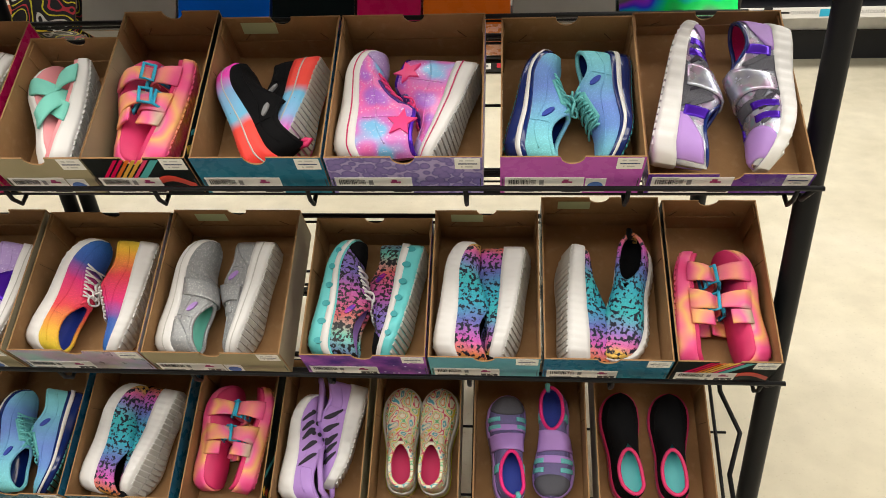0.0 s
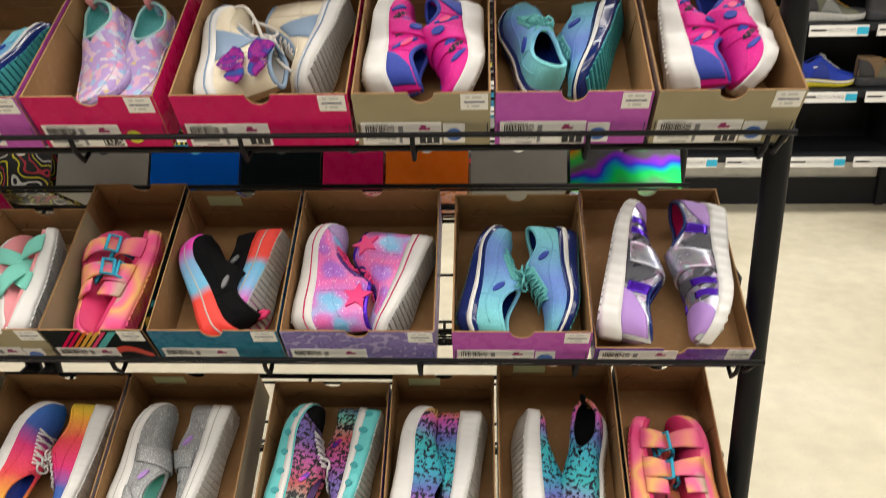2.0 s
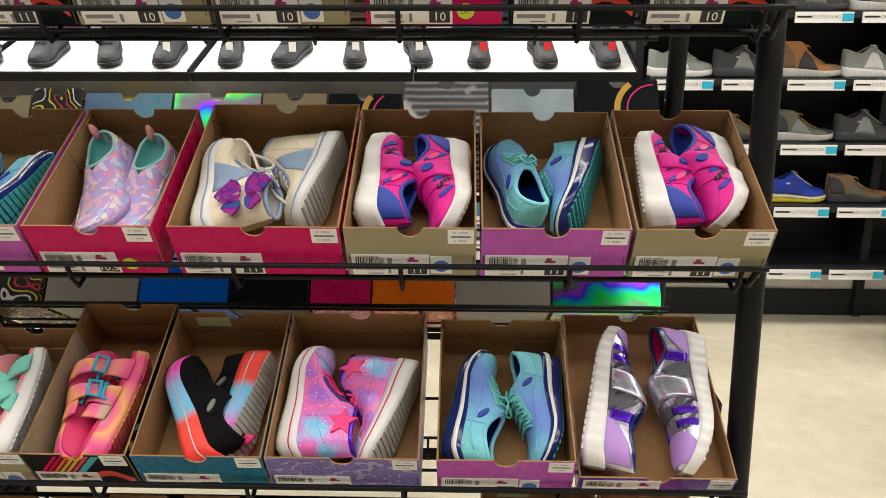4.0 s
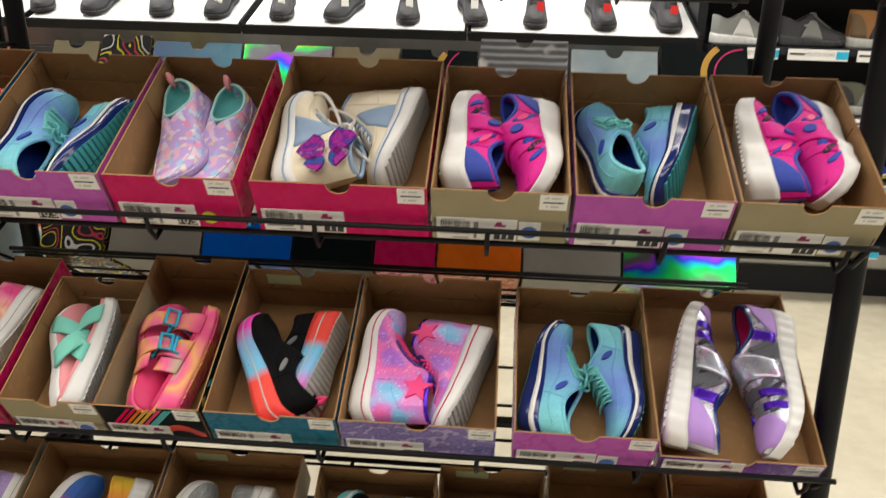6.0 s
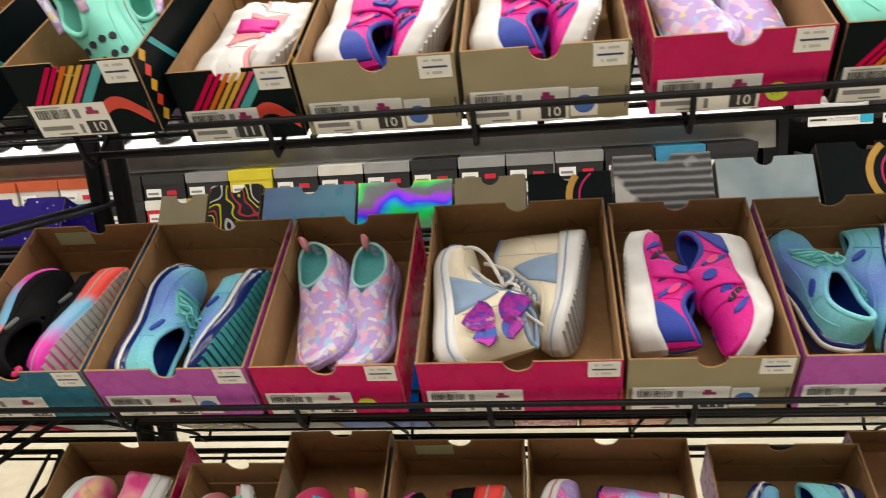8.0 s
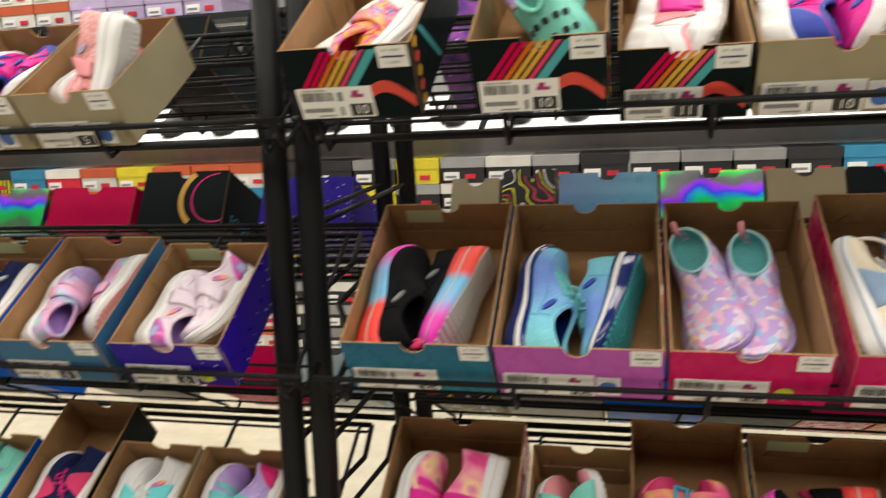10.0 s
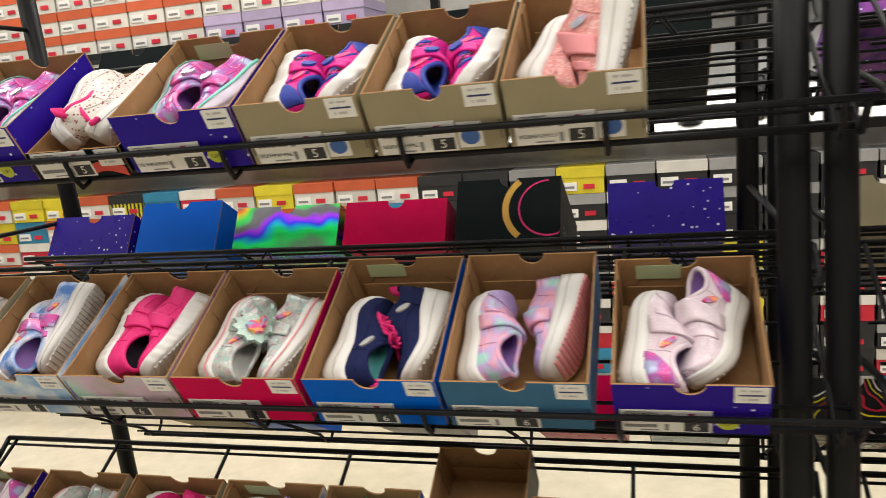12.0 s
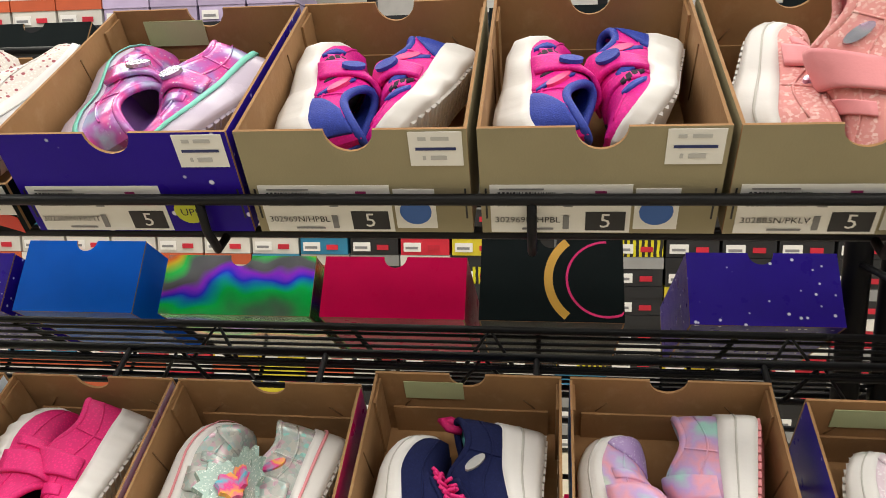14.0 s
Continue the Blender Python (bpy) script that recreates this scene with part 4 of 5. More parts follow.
def card_panel(name, w, h, outer, notch=False, t=0.0022):
    """Lies in x and y below z = 0; the printed face looks towards +z."""
    v, f = plate_data(panel_outline(w, h, notch), -t, 0)
    return mesh_of(name, v, f, [kraft, outer], [0, 1] + [0] * (len(f) - 2))


FRONT = pose(0, 0, 0, 90, 0, 0)


def decal(name, m, x0, x1, y0, y1, parent, lift, label="", at=FRONT):
    """A thin sheet on a front panel: x across, y up from its foot, standing off by lift."""
    return part(name, mesh_of(name, *box_data(x0, x1, y0, y1, lift - 0.0004, lift), [m]), parent, label, at)


SHARED = {}


def shared(key, make):
    if key not in SHARED:
        SHARED[key] = make()
    return SHARED[key]


def barcode(w, h):
    def make():
        rnd = random.Random(5)
        d, x = [], 0.0
        while x < w:
            b = rnd.choice((0.0006, 0.001, 0.0016))
            d.append(box_data(x, min(x + b, w), 0, h, 0.0007, 0.0009))
            x += b + rnd.choice((0.0007, 0.0012))
        return mesh_of("barcode", *join(d), [ink])
    return shared(("bar", round(w, 3), h), make)


def bars(key, rows, m):
    return shared(key, lambda: mesh_of("fine_print", *join([box_data(x0, x1, y0, y1, 0.0009, 0.0011) for x0, x1, y0, y1 in rows]), [m]))


navy_ink = mat("navy_ink", (0.02, 0.03, 0.12), 0.5, bump=None, vary=0)
faint_ink = mat("faint_ink", (0.45, 0.45, 0.45), 0.6, bump=None, vary=0)


def front_prints(bx, w, h, size, code, card, emblem):
    lw = min(0.105, w * 0.6)
    x0 = -w / 2 + 0.006
    lab = decal("label", label_white, x0, x0 + lw, 0.001, 0.039, bx, 0.0006, "white printed size label")
    part("barcode", barcode(0.036, 0.011), lab, at=pose(x0 + 0.005, 0.0225, 0))["kind"] = "stuff"
    lines = [(0.006, 0.034, 0.0355, 0.0365), (0.046, 0.052, 0.022, 0.033), (0.046, 0.05, 0.004, 0.015), (0.02, 0.04, 0.0035, 0.005)]
    if not code:
        lines.append((0.004, 0.038, 0.009, 0.014))
    part("fine_print", bars(("lines", round(lw, 3), bool(code)), lines, grey_ink), lab, at=pose(x0, 0.0, 0))
    part("shoe_picture", bars("picture", [(0.0, 0.014, 0, 0.004), (0.002, 0.009, 0.004, 0.0085)], maroon_ink), lab, at=pose(x0 + lw * 0.72, 0.026, 0))
    if size:
        decal("size_square", ink, x0 + lw - 0.028, x0 + lw - 0.003, 0.003, 0.018, lab, 0.001, at=Matrix())
        part("size_number", text_mesh(size, 0.016, label_white), lab, at=pose(x0 + lw - 0.0155, 0.0105, 0.0013))
    if code:
        part("code", text_mesh(code, 0.0066, ink), lab, at=pose(x0 + 0.0235, 0.0115, 0.0011))
    if emblem:
        o = [(0.0105 * math.cos(t), 0.0105 * math.sin(t)) for t in [i * math.pi / 10 for i in range(20)]]
        if emblem == "blue":
            tag = decal("sticker", label_white, x0 + lw + 0.002, x0 + lw + 0.029, 0.004, 0.036, bx, 0.0006)
            part("emblem", mesh_of("emblem", *plate_data(o, 0.0007, 0.0009), [blue_ink]), tag, at=pose(x0 + lw + 0.0155, 0.018, 0))
        else:
            part("round_sticker", mesh_of("round_sticker", *plate_data(o, 0.0004, 0.0008), [lime_ink]), bx, at=FRONT @ pose(x0 + lw + 0.016, 0.018, 0))
            part("sticker_word", text_mesh("UP!", 0.0085, ink), bx, at=FRONT @ pose(x0 + lw + 0.016, 0.017, 0.001))
    st = decal("price_sticker", label_white, w / 2 - 0.036, w / 2 - 0.003, h - 0.026, h - 0.0015, bx, 0.0007, "white price sticker")
    part("fine_print", bars("price", [(0.004, 0.029, 0.0115, 0.0135)], navy_ink), st, at=pose(w / 2 - 0.036, h - 0.026, 0))
    part("fine_print", bars("price_two", [(0.006, 0.011, 0.0185, 0.021), (0.014, 0.025, 0.0185, 0.021), (0.008, 0.01, 0.0045, 0.0075), (0.013, 0.023, 0.0045, 0.0075)], faint_ink), st, at=pose(w / 2 - 0.036, h - 0.026, 0))
    for sg in (-1, 1):
        part("slit", shared("slit", lambda: box_mesh("slit", ink, -0.0006, 0.0006, 0.012, 0.036, 0.0, 0.0003)), bx, at=FRONT @ pose(sg * (w / 2 - 0.0035), 0, 0))


swirl_red = mat("swirl_print", (0.6, 0.05, 0.03), 0.4)


def dark_stripes(bx, w, h):
    """The slanting stripes and the red swirl printed on the black boxes."""
    for i, m in enumerate((CARD["red"], CARD["red"], CARD["orange"], lime_gold, lime_gold, crimson_foam, teal_sole)):
        x, wd = -w / 2 + 0.01 + i * 0.0085, 0.0055 if i < 6 else 0.011
        y0, y1 = 0.38 * h, 0.95 * h
        sl = (y1 - y0) * 0.75
        v, f = plate_data([(x, y0), (x + wd, y0), (x + wd + sl, y1), (x + sl, y1)], 0.0002, 0.0005)
        part("printed_stripe", mesh_of("printed_stripe", v, f, [m]), bx, at=FRONT)
    o = [(w * 0.14 + 0.33 * w * q, 0.36 * h + 0.16 * h * math.sin(3 * q + 0.6)) for q in [i / 8 for i in range(9)]]
    part("printed_swirl", mesh_of("printed_swirl", *plate_data([(x, y - 0.014) for x, y in o] + o[::-1], 0.0002, 0.0005), [swirl_red]), bx, at=FRONT)


def flank_print(bx, w, h):
    """Gold and red lozenges and a teal stripe on the flank of the black boxes."""
    flank = pose(w / 2 + 0.0001, 0, 0, 90, 0, 90)
    for i in range(5):
        y = (i + 0.5) * h / 5
        o = [(0.012, y), (0.02, y - h / 11), (0.028, y), (0.02, y + h / 11)]
        part("printed_lozenge", mesh_of("printed_lozenge", *plate_data(o, 0.0001, 0.0005), [(lime_gold, swirl_red)[i % 2]]), bx, at=flank)
    part("printed_stripe", mesh_of("printed_stripe", *plate_data([(0.04, h * 0.95), (0.05, h * 0.95), (0.12, h * 0.1), (0.11, h * 0.1)], 0.0001, 0.0005), [teal_sole]), bx, at=flank)


lime_gold = mat("gold_print", (0.62, 0.34, 0.03), 0.4)
CARD_WORDS = {"teal": "teal blue", "orchid": "orchid purple", "crimson": "crimson", "khaki": "khaki brown", "star": "starry violet", "dark": "black striped", "blue": "royal blue", "steel": "slate blue", "sky": "cloud print", "irid": "pale iridescent", "red": "rose red", "scale": "lilac scale print", "galaxy": "violet galaxy", "aquacard": "aqua", "holo": "rainbow foil", "kraft": "plain kraft", "purple": "deep purple"}


def open_box(x0, x1, yf, zf, length, h, card, shoe, lay, size="", code="", tape=False, emblem=""):
    """An open shoe box on a sloping shelf, whose front panel has its upper edge at yf, zf."""
    w = x1 - x0 - 0.003
    th = radians(THETA)
    at = pose((x0 + x1) / 2, yf + h * math.sin(th), zf - h * math.cos(th), THETA, 0, 0)
    bx = thing("shoe_box", at, f"open {CARD_WORDS[card]} cardboard shoe box with a pair inside", "shoe box", "open shoe boxes")
    c = CARD[card]
    part("front_panel", card_panel("front_panel", w, h, c, True), bx, at=FRONT)
    part("back_panel", card_panel("back_panel", w, h, c, True), bx, at=pose(0, length, 0, 90, 0, 180))
    for sg in (-1, 1):
        part("side_panel", card_panel("side_panel", length - 0.005, h - 0.001, c), bx, at=pose(sg * w / 2, length / 2, 0, 90, 0, 90 * sg))
    part("bottom", box_mesh("bottom", kraft, -w / 2 + 0.0023, w / 2 - 0.0023, 0.0023, length - 0.0023, 0.0, 0.002), bx)
    for sg in (-1, 1):
        part("fold_flap", box_mesh("fold_flap", kraft, *sorted((sg * (w / 2 - 0.0024), sg * (w / 2 - 0.0044))), length - 0.03, length - 0.003, 0.003, h - 0.006), bx)
    part("tuck_flap", box_mesh("tuck_flap", kraft, -w / 2 + 0.011, w / 2 - 0.011, length - 0.0046, length - 0.0026, 0.002, 0.45 * h), bx)
    for sg in (-1, 1):
        part("crease", rod("crease", kraft_edge, [(sg * 0.3 * w, length - 0.0024, 0.62 * h), (sg * 0.36 * w, length - 0.0024, 0.47 * h)], r=0.0007, n=5), bx)
        part("crease", rod("crease", kraft_edge, [(sg * (w / 2 - 0.0024), length * 0.62, h * 0.9), (sg * (w / 2 - 0.0024), length * 0.66, h * 0.3)], r=0.0007, n=5), bx)
    front_prints(bx, w, h, size, code, card, emblem)
    if card == "dark":
        dark_stripes(bx, w, h)
        flank_print(bx, w, h)
    if tape:
        t = part("tape", box_mesh("tape", tape_green, -0.35 * w, -0.35 * w + 0.052, length - 0.0036, length - 0.003, h - 0.031, h - 0.009), bx, "pale green tape")
    if shoe:
        both = (shoe.split("|") * 2)[:2]
        for key, lie in zip(both, LAYS.get(lay, lay) if isinstance(lay, str) else lay):
            lay_shoe(key, at, w, length, *lie)
    return bx


# ---- racks ----
ROWS_Z = {"A": (0.925, 1.368), "B": (0.918, 1.052), "C": (0.908, 0.74), "D": (0.881, 0.434), "E": (0.862, 0.135)}
SLOPE = 0.0625
MID = 1.27
RACKS = {"right": (-0.937, 0.402), "left": (-2.33, -0.976)}


POSTS = {"right": (-0.979, 0.43), "left": (-2.37, -1.026)}


def post_y(z):
    return 1.045 + (z - 1.2) * SLOPE


def post(x, back, top=1.72):
    y = lambda z: (2.55 - post_y(z)) if back else post_y(z)
    path = [(x, y(z), z) for z in (0.0, 0.05, 0.6, 1.2, top)]
    return rod("post", steel, path, r=0.0175, n=20)


def shelf_meshes(x0, x1, yf, zf, h, back, ends):
    """The rods of one sloping wire shelf: a list of (name, mesh)."""
    th = radians(THETA)
    u, v = Vector((0, math.cos(th), math.sin(th))), Vector((0, -math.sin(th), math.cos(th)))
    fb = Vector((0, yf, zf)) - v * h - v * 0.006
    flip = lambda p: Vector((p.x, 2 * MID - p.y, p.z)) if back else p
    pt = lambda x, a, b: flip(Vector((x, 0, 0)) + fb + u * a + v * b)
    out = []
    depth = 0.295
    out.append(("front_rail", rod("front_rail", steel, [pt(x0 - 0.012, -0.011, 0.034), pt(x1 + 0.012, -0.011, 0.034)], r=0.0038)))
    out.append(("lower_rail", rod("lower_rail", steel, [pt(x0, 0.012, -0.012), pt(x1, 0.012, -0.012)], r=0.0045)))
    out.append(("back_rail", rod("back_rail", steel, [pt(x0, depth, -0.004), pt(x1, depth, -0.004)], r=0.0045)))
    wires = (9 if back else 5) if zf > 1.0 else 3
    for i in range(wires):
        a = 0.04 + (depth - 0.05) * i / (wires - 1)
        out.append(("long_wire", rod("long_wire", steel, [pt(x0, a, -0.009), pt(x1, a, -0.009)], r=0.0024, n=6)))
    if zf > 0.8:
        out.append(("back_rail", rod("back_rail", steel, [pt(x0, depth - 0.01, -0.048), pt(x1, depth - 0.01, -0.048)], r=0.0035)))
    k = 6 if zf > 0.8 or not back else 3
    for i in range(k + 1):
        x = x0 + 0.02 + (x1 - x0 - 0.04) * i / k
        out.append(("hook_wire", rod("hook_wire", steel, [pt(x, -0.011, 0.034), pt(x, -0.014, 0.01), pt(x, -0.008, -0.012), pt(x, 0.006, -0.014), pt(x, 0.05, -0.004), pt(x, depth, -0.004)], r=0.0032)))
    for i in range(4 if zf > 0.8 else 0):
        x = x0 + 0.02 + (x1 - x0 - 0.04) * (i + 0.5) / 4
        out.append(("strut", rod("strut", steel, [pt(x - 0.03, depth - 0.01, -0.048), pt(x, depth, -0.004), pt(x + 0.03, depth - 0.01, -0.048)], r=0.0026)))
    for x, e in () if back else zip((x0, x1), ends):
        out.append(("bracket", rod("bracket", steel, [pt(x, -0.011, 0.034), pt(x, 0.0, -0.01), pt(x, 0.09, -0.02), pt(e, 0.165, -0.02), pt(x, 0.24, -0.012), pt(x, depth, -0.004)], r=0.0045)))
    return out


def rack(name, x0, x1):
    r = thing("shoe_rack", pose((x0 + x1) / 2, MID, 0), "black steel A-frame shoe rack with sloping wire shelves", "rack", "shoe racks")
    here = pose(-(x0 + x1) / 2, -MID, 0)
    for x in POSTS[name]:
        for back in (False, True):
            p = part("post", post(x, back), r, at=here)
            y = 2.55 - post_y(0) if back else post_y(0)
            part("foot", box_mesh("foot", steel, x - 0.03, x + 0.03, y - 0.03, y + 0.03, 0, 0.012, bevel=0.002), p)
        part("end_brace", rod("end_brace", steel, [(x, post_y(0.3), 0.3), (x, 2.55 - post_y(0.3), 0.3)], [(x, post_y(1.66), 1.66), (x, 2.55 - post_y(1.66), 1.66)], r=0.012), r, at=here)
        for z in (0.55, 0.86, 1.17, 1.45, 1.56) if x < 0.3 else ():
            part("end_wire", rod("end_wire", steel, [(x, post_y(z), z), (x, 2.55 - post_y(z), z)], r=0.0045), r, at=here)
    for key, (yf, zf) in ROWS_Z.items():
        for back in (False, True):
            sh = part("wire_shelf", shelf_meshes(x0, x1, yf, zf, 0.085, back, POSTS[name])[0][1], r, at=here)
            for nm, me in shelf_meshes(x0, x1, yf, zf, 0.085, back, POSTS[name])[1:]:
                part(nm, me, sh)
    return r


rack("right", *RACKS["right"])
rack("left", *RACKS["left"])

# ---- open boxes on the near side ----
H = 0.085
LENGTHS = {("C", 1): 0.215, ("C", 2): 0.265, ("C", 5): 0.24, ("C", 6): 0.285, ("D", 1): 0.245, ("D", 3): 0.235, ("D", 5): 0.275, ("D", 6): 0.27, ("B", 3): 0.262, ("B", 0): 0.255, ("B", 5): 0.245}
RIGHT = {}
RIGHT["A"] = [
    (-0.928, -0.782, "dark", "paint", "open", "10"),
    (-0.728, -0.587, "dark", "mintclog", (("f", 30, -0.03, 0.182, 24), ("f", -40, 0.04, 0.15, 30, 35)), "10"),
    (-0.58, -0.447, "dark", "whitevel", "vee", "11"),
    (-0.445, -0.28, "khaki", "vel", "mixed", "10"),
    (-0.277, -0.11, "khaki", "vel", "mixed", "10"),
    (-0.092, 0.075, "crimson", "slip", "front", "10"),
    (0.08, 0.235, "dark", "mintclog", "mixed", "10"),
    (0.24, 0.395, "dark", "paint", "vee", "10"),
]
RIGHT["B"] = [
    (-0.905, -0.722, "teal", "black", (("b", 58, -0.069, 0.197, -3), ("f", -102, 0.055, 0.201, -11)), "10.5"),
    (-0.72, -0.53, "orchid", "aqua", (("b", 70, -0.063, 0.195, -8), ("f", -104, 0.068, 0.188, -12)), "10.5"),
    (-0.527, -0.36, "crimson", "slip", (("f", -22, -0.085, 0.224, 8), ("f", -8, 0.025, 0.223, -3)), "10.5"),
    (-0.343, -0.124, "crimson", "cream|cream_plain", (("b", 70, -0.104, 0.212, 2), ("f", -100, 0.078, 0.238, -8)), "11"),
    (-0.122, 0.047, "khaki", "vel", (("b", 78, -0.07, 0.221, -5), ("f", -70, 0.063, 0.209, -1)), "11"),
    (0.05, 0.238, "orchid", "aqua", (("b", 14, -0.062, 0.231, 7), ("f", -104, 0.079, 0.229, -17)), "11"),
    (0.241, 0.414, "khaki", "vel", (("b", 80, -0.041, 0.227, -3), ("f", -62, 0.096, 0.226, -4)), "11"),
]
RIGHT["C"] = [
    (-0.9, -0.71, "crimson", "pinkmulti", "mixed", "11"),
    (-0.7, -0.562, "khaki", "flip", (("b", 50, -0.081, 0.183, 18), ("b", -81, 0.018, 0.199, 2)), "11"),
    (-0.568, -0.42, "dark", "tieslide", (("b", 38, -0.08, 0.196, 4), ("b", -79, 0.043, 0.16, -7)), "11"),
    (-0.417, -0.237, "teal", "black", (("b", 66, -0.088, 0.171, 24), ("f", -106, 0.056, 0.201, -8)), "11"),
    (-0.236, -0.026, "scale", "hitop", (("b", 76, -0.083, 0.209, -5), ("f", -100, 0.096, 0.186, -17)), "11"),
    (-0.006, 0.182, "orchid", "aqua", (("b", 74, -0.041, 0.204, -14), ("f", -79, 0.084, 0.2, -4)), "11.5"),
    (0.187, 0.402, "purple", "silver", (("b", 88, -0.05, 0.219, -14), ("f", -80, 0.1, 0.232, -9)), "12"),
]
RIGHT["D"] = [
    (-0.93, -0.765, "khaki", "pastelrun", "sides", "12"),
    (-0.758, -0.548, "irid", "rainbow", (("b", 74, -0.044, 0.191, -16), ("f", -81, 0.071, 0.188, -4)), "12"),
    (-0.546, -0.33, "khaki", "grey", (("b", 74, -0.075, 0.212, -8), ("f", -98, 0.058, 0.209, -7)), "11.5"),
    (-0.303, -0.112, "galaxy", "neon", (("b", 80, -0.057, 0.195, -9), ("f", -100, 0.074, 0.195, -10)), "12"),
    (-0.111, 0.057, "aquacard", "leopard", (("b", 78, -0.051, 0.195, -8), ("f", -104, 0.058, 0.199, -8)), "12"),
    (0.059, 0.247, "teal", "leopard", (("b", 108, -0.05, 0.207, -1), ("f", -14, 0.068, 0.205, -14)), "12"),
    (0.249, 0.398, "dark", "tieslide", (("b", 84, -0.055, 0.196, -4), ("b", -66, 0.06, 0.19, 5)), "12"),
]
RIGHT["E"] = [
    (-0.93, -0.755, "teal", "aqua", (("b", 68, -0.061, 0.185, 1), ("f", -71, 0.058, 0.177, -4)), "13"),
    (-0.745, -0.56, "teal", "leopard", (("b", 74, -0.042, 0.193, -12), ("f", -104, 0.058, 0.19, -13)), "13"),
    (-0.545, -0.4, "dark", "tieslide", "wide", "13"),
    (-0.39, -0.233, "khaki", "clog", (("b", 72, -0.047, 0.189, -7), ("f", -81, 0.06, 0.213, -11)), "13"),
    (-0.224, -0.07, "khaki", "scribble", "flat", "13"),
    (-0.05, 0.145, "purple", "dusk", "pair", "13"),
    (0.157, 0.35, "khaki", "blackslip", "flat", "13"),
]
SHIFT = {("A", 0): (-0.055, 0.018), ("A", 1): (-0.045, 0.016)}
for key, boxes in RIGHT.items():
    yf, zf = ROWS_Z[key]
    for i, (x0, x1, card, shoe, lay, size) in enumerate(boxes):
        tape = shoe in ("black", "leopard", "grey")
        low = 0.04 if shoe == "silver" else 0.0
        dy, dz = SHIFT.get((key, i), (0.0, 0.0))
        code = {"khaki": "302969L/HPBL", "orchid": "302376L/AQMT"}.get(card, "") if key == "B" else ""
        open_box(x0, x1, yf + low * 0.5 + dy, zf - low * 0.85 + dz, LENGTHS.get((key, i), 0.25), H - low if low else H, card, shoe, lay, size, code, tape, "blue" if card in ("khaki", "orchid") else ("lime" if shoe == "slip" else ""))

LEFT = {}
LEFT["A"] = [
    (-2.28, -2.1, "khaki", "tot_pearl", "tots", "5"),
    (-2.09, -1.93, "star", "tot_holo", "tots", "5"),
    (-1.93, -1.79, "dark", "tot_floral", (("b", 66, -0.05, 0.194, 4), ("b", -60, 0.045, 0.184, -8)), "5"),
    (-1.785, -1.622, "star", "tot_holo", (("b", 62, -0.111, 0.172, 0), ("f", -69, 0.06, 0.155, -17)), "5"),
    (-1.62, -1.471, "khaki", "tot_vel", (("b", 72, -0.088, 0.167, -1), ("f", -76, 0.068, 0.163, -17)), "5"),
    (-1.468, -1.318, "khaki", "tot_vel", (("b", 68, -0.05, 0.168, -7), ("f", -76, 0.089, 0.171, -12)), "5"),
    (-1.316, -1.173, "khaki", "tot_rose", (("b", 80, -0.02, 0.182, -18), ("f", -78, 0.075, 0.11, -20, 50)), "5"),
]
LEFT["B"] = [
    (-2.31, -2.09, "khaki", "tot_rose", "tots", "6"),
    (-2.08, -1.915, "sky", "tot_cloud", (("b", 60, -0.092, 0.168, -2), ("f", -83, 0.026, 0.203, -5, 15)), "6"),
    (-1.909, -1.751, "irid", "tot_pink", (("b", 66, -0.088, 0.175, -5), ("f", -70, 0.044, 0.174, -10)), "6"),
    (-1.749, -1.58, "red", "tot_spark", (("b", 70, -0.07, 0.168, -10), ("f", -77, 0.063, 0.161, -11)), "6"),
    (-1.573, -1.41, "blue", "tot_navy", (("b", 70, -0.064, 0.163, -9), ("f", -77, 0.055, 0.175, -4)), "6"),
    (-1.406, -1.241, "steel", "tot_pastel", (("b", 60, -0.07, 0.169, -3), ("f", -104, 0.064, 0.199, -9, 8)), "6"),
    (-1.221, -1.062, "star", "tot_pearl", (("b", 74, -0.037, 0.165, -10), ("f", -50, 0.088, 0.172, -17)), "6"),
]
LEFT["C"] = [
    (-2.28, -2.12, "star", "tot_pearl", "tots", "7"),
    (-2.11, -1.96, "khaki", "tot_spark", "tots", "7"),
    (-1.95, -1.795, "khaki", "tot_pink", "tots", "7"),
    (-1.79, -1.635, "irid", "tot_purple", "tots", "7"),
    (-1.63, -1.49, "blue", "tot_mint", "tots", "7"),
    (-1.48, -1.345, "dark", "tot_dark", "tots", "7"),
    (-1.34, -1.2, "khaki", "tot_white", "tots", "7"),
    (-1.195, -1.045, "khaki", "tot_lav", "tots", "7"),
]
LEFT["D"] = [
    (-2.28, -2.12, "khaki", "tot_vel", "tots", "8"),
    (-2.115, -1.955, "star", "tot_holo", "tots", "8"),
    (-1.95, -1.79, "steel", "tot_pastel", "tots", "8"),
    (-1.785, -1.625, "khaki", "tot_pink", "tots", "8"),
    (-1.62, -1.46, "blue", "tot_navy", "tots", "8"),
    (-1.455, -1.295, "irid", "tot_lav", "tots", "8"),
    (-1.29, -1.13, "red", "tot_cloud", "tots", "8"),
]
LEFT["E"] = [
    (-2.28, -2.12, "star", "tot_pearl", "tots", "9"),
    (-2.115, -1.955, "khaki", "tot_rose", "tots", "9"),
    (-1.95, -1.79, "khaki", "tot_floral", "tots", "9"),
    (-1.785, -1.625, "red", "tot_spark", "tots", "9"),
    (-1.62, -1.46, "khaki", "tot_vel", "tots", "9"),
    (-1.455, -1.295, "steel", "tot_white", "tots", "9"),
    (-1.29, -1.13, "star", "tot_purple", "tots", "9"),
]
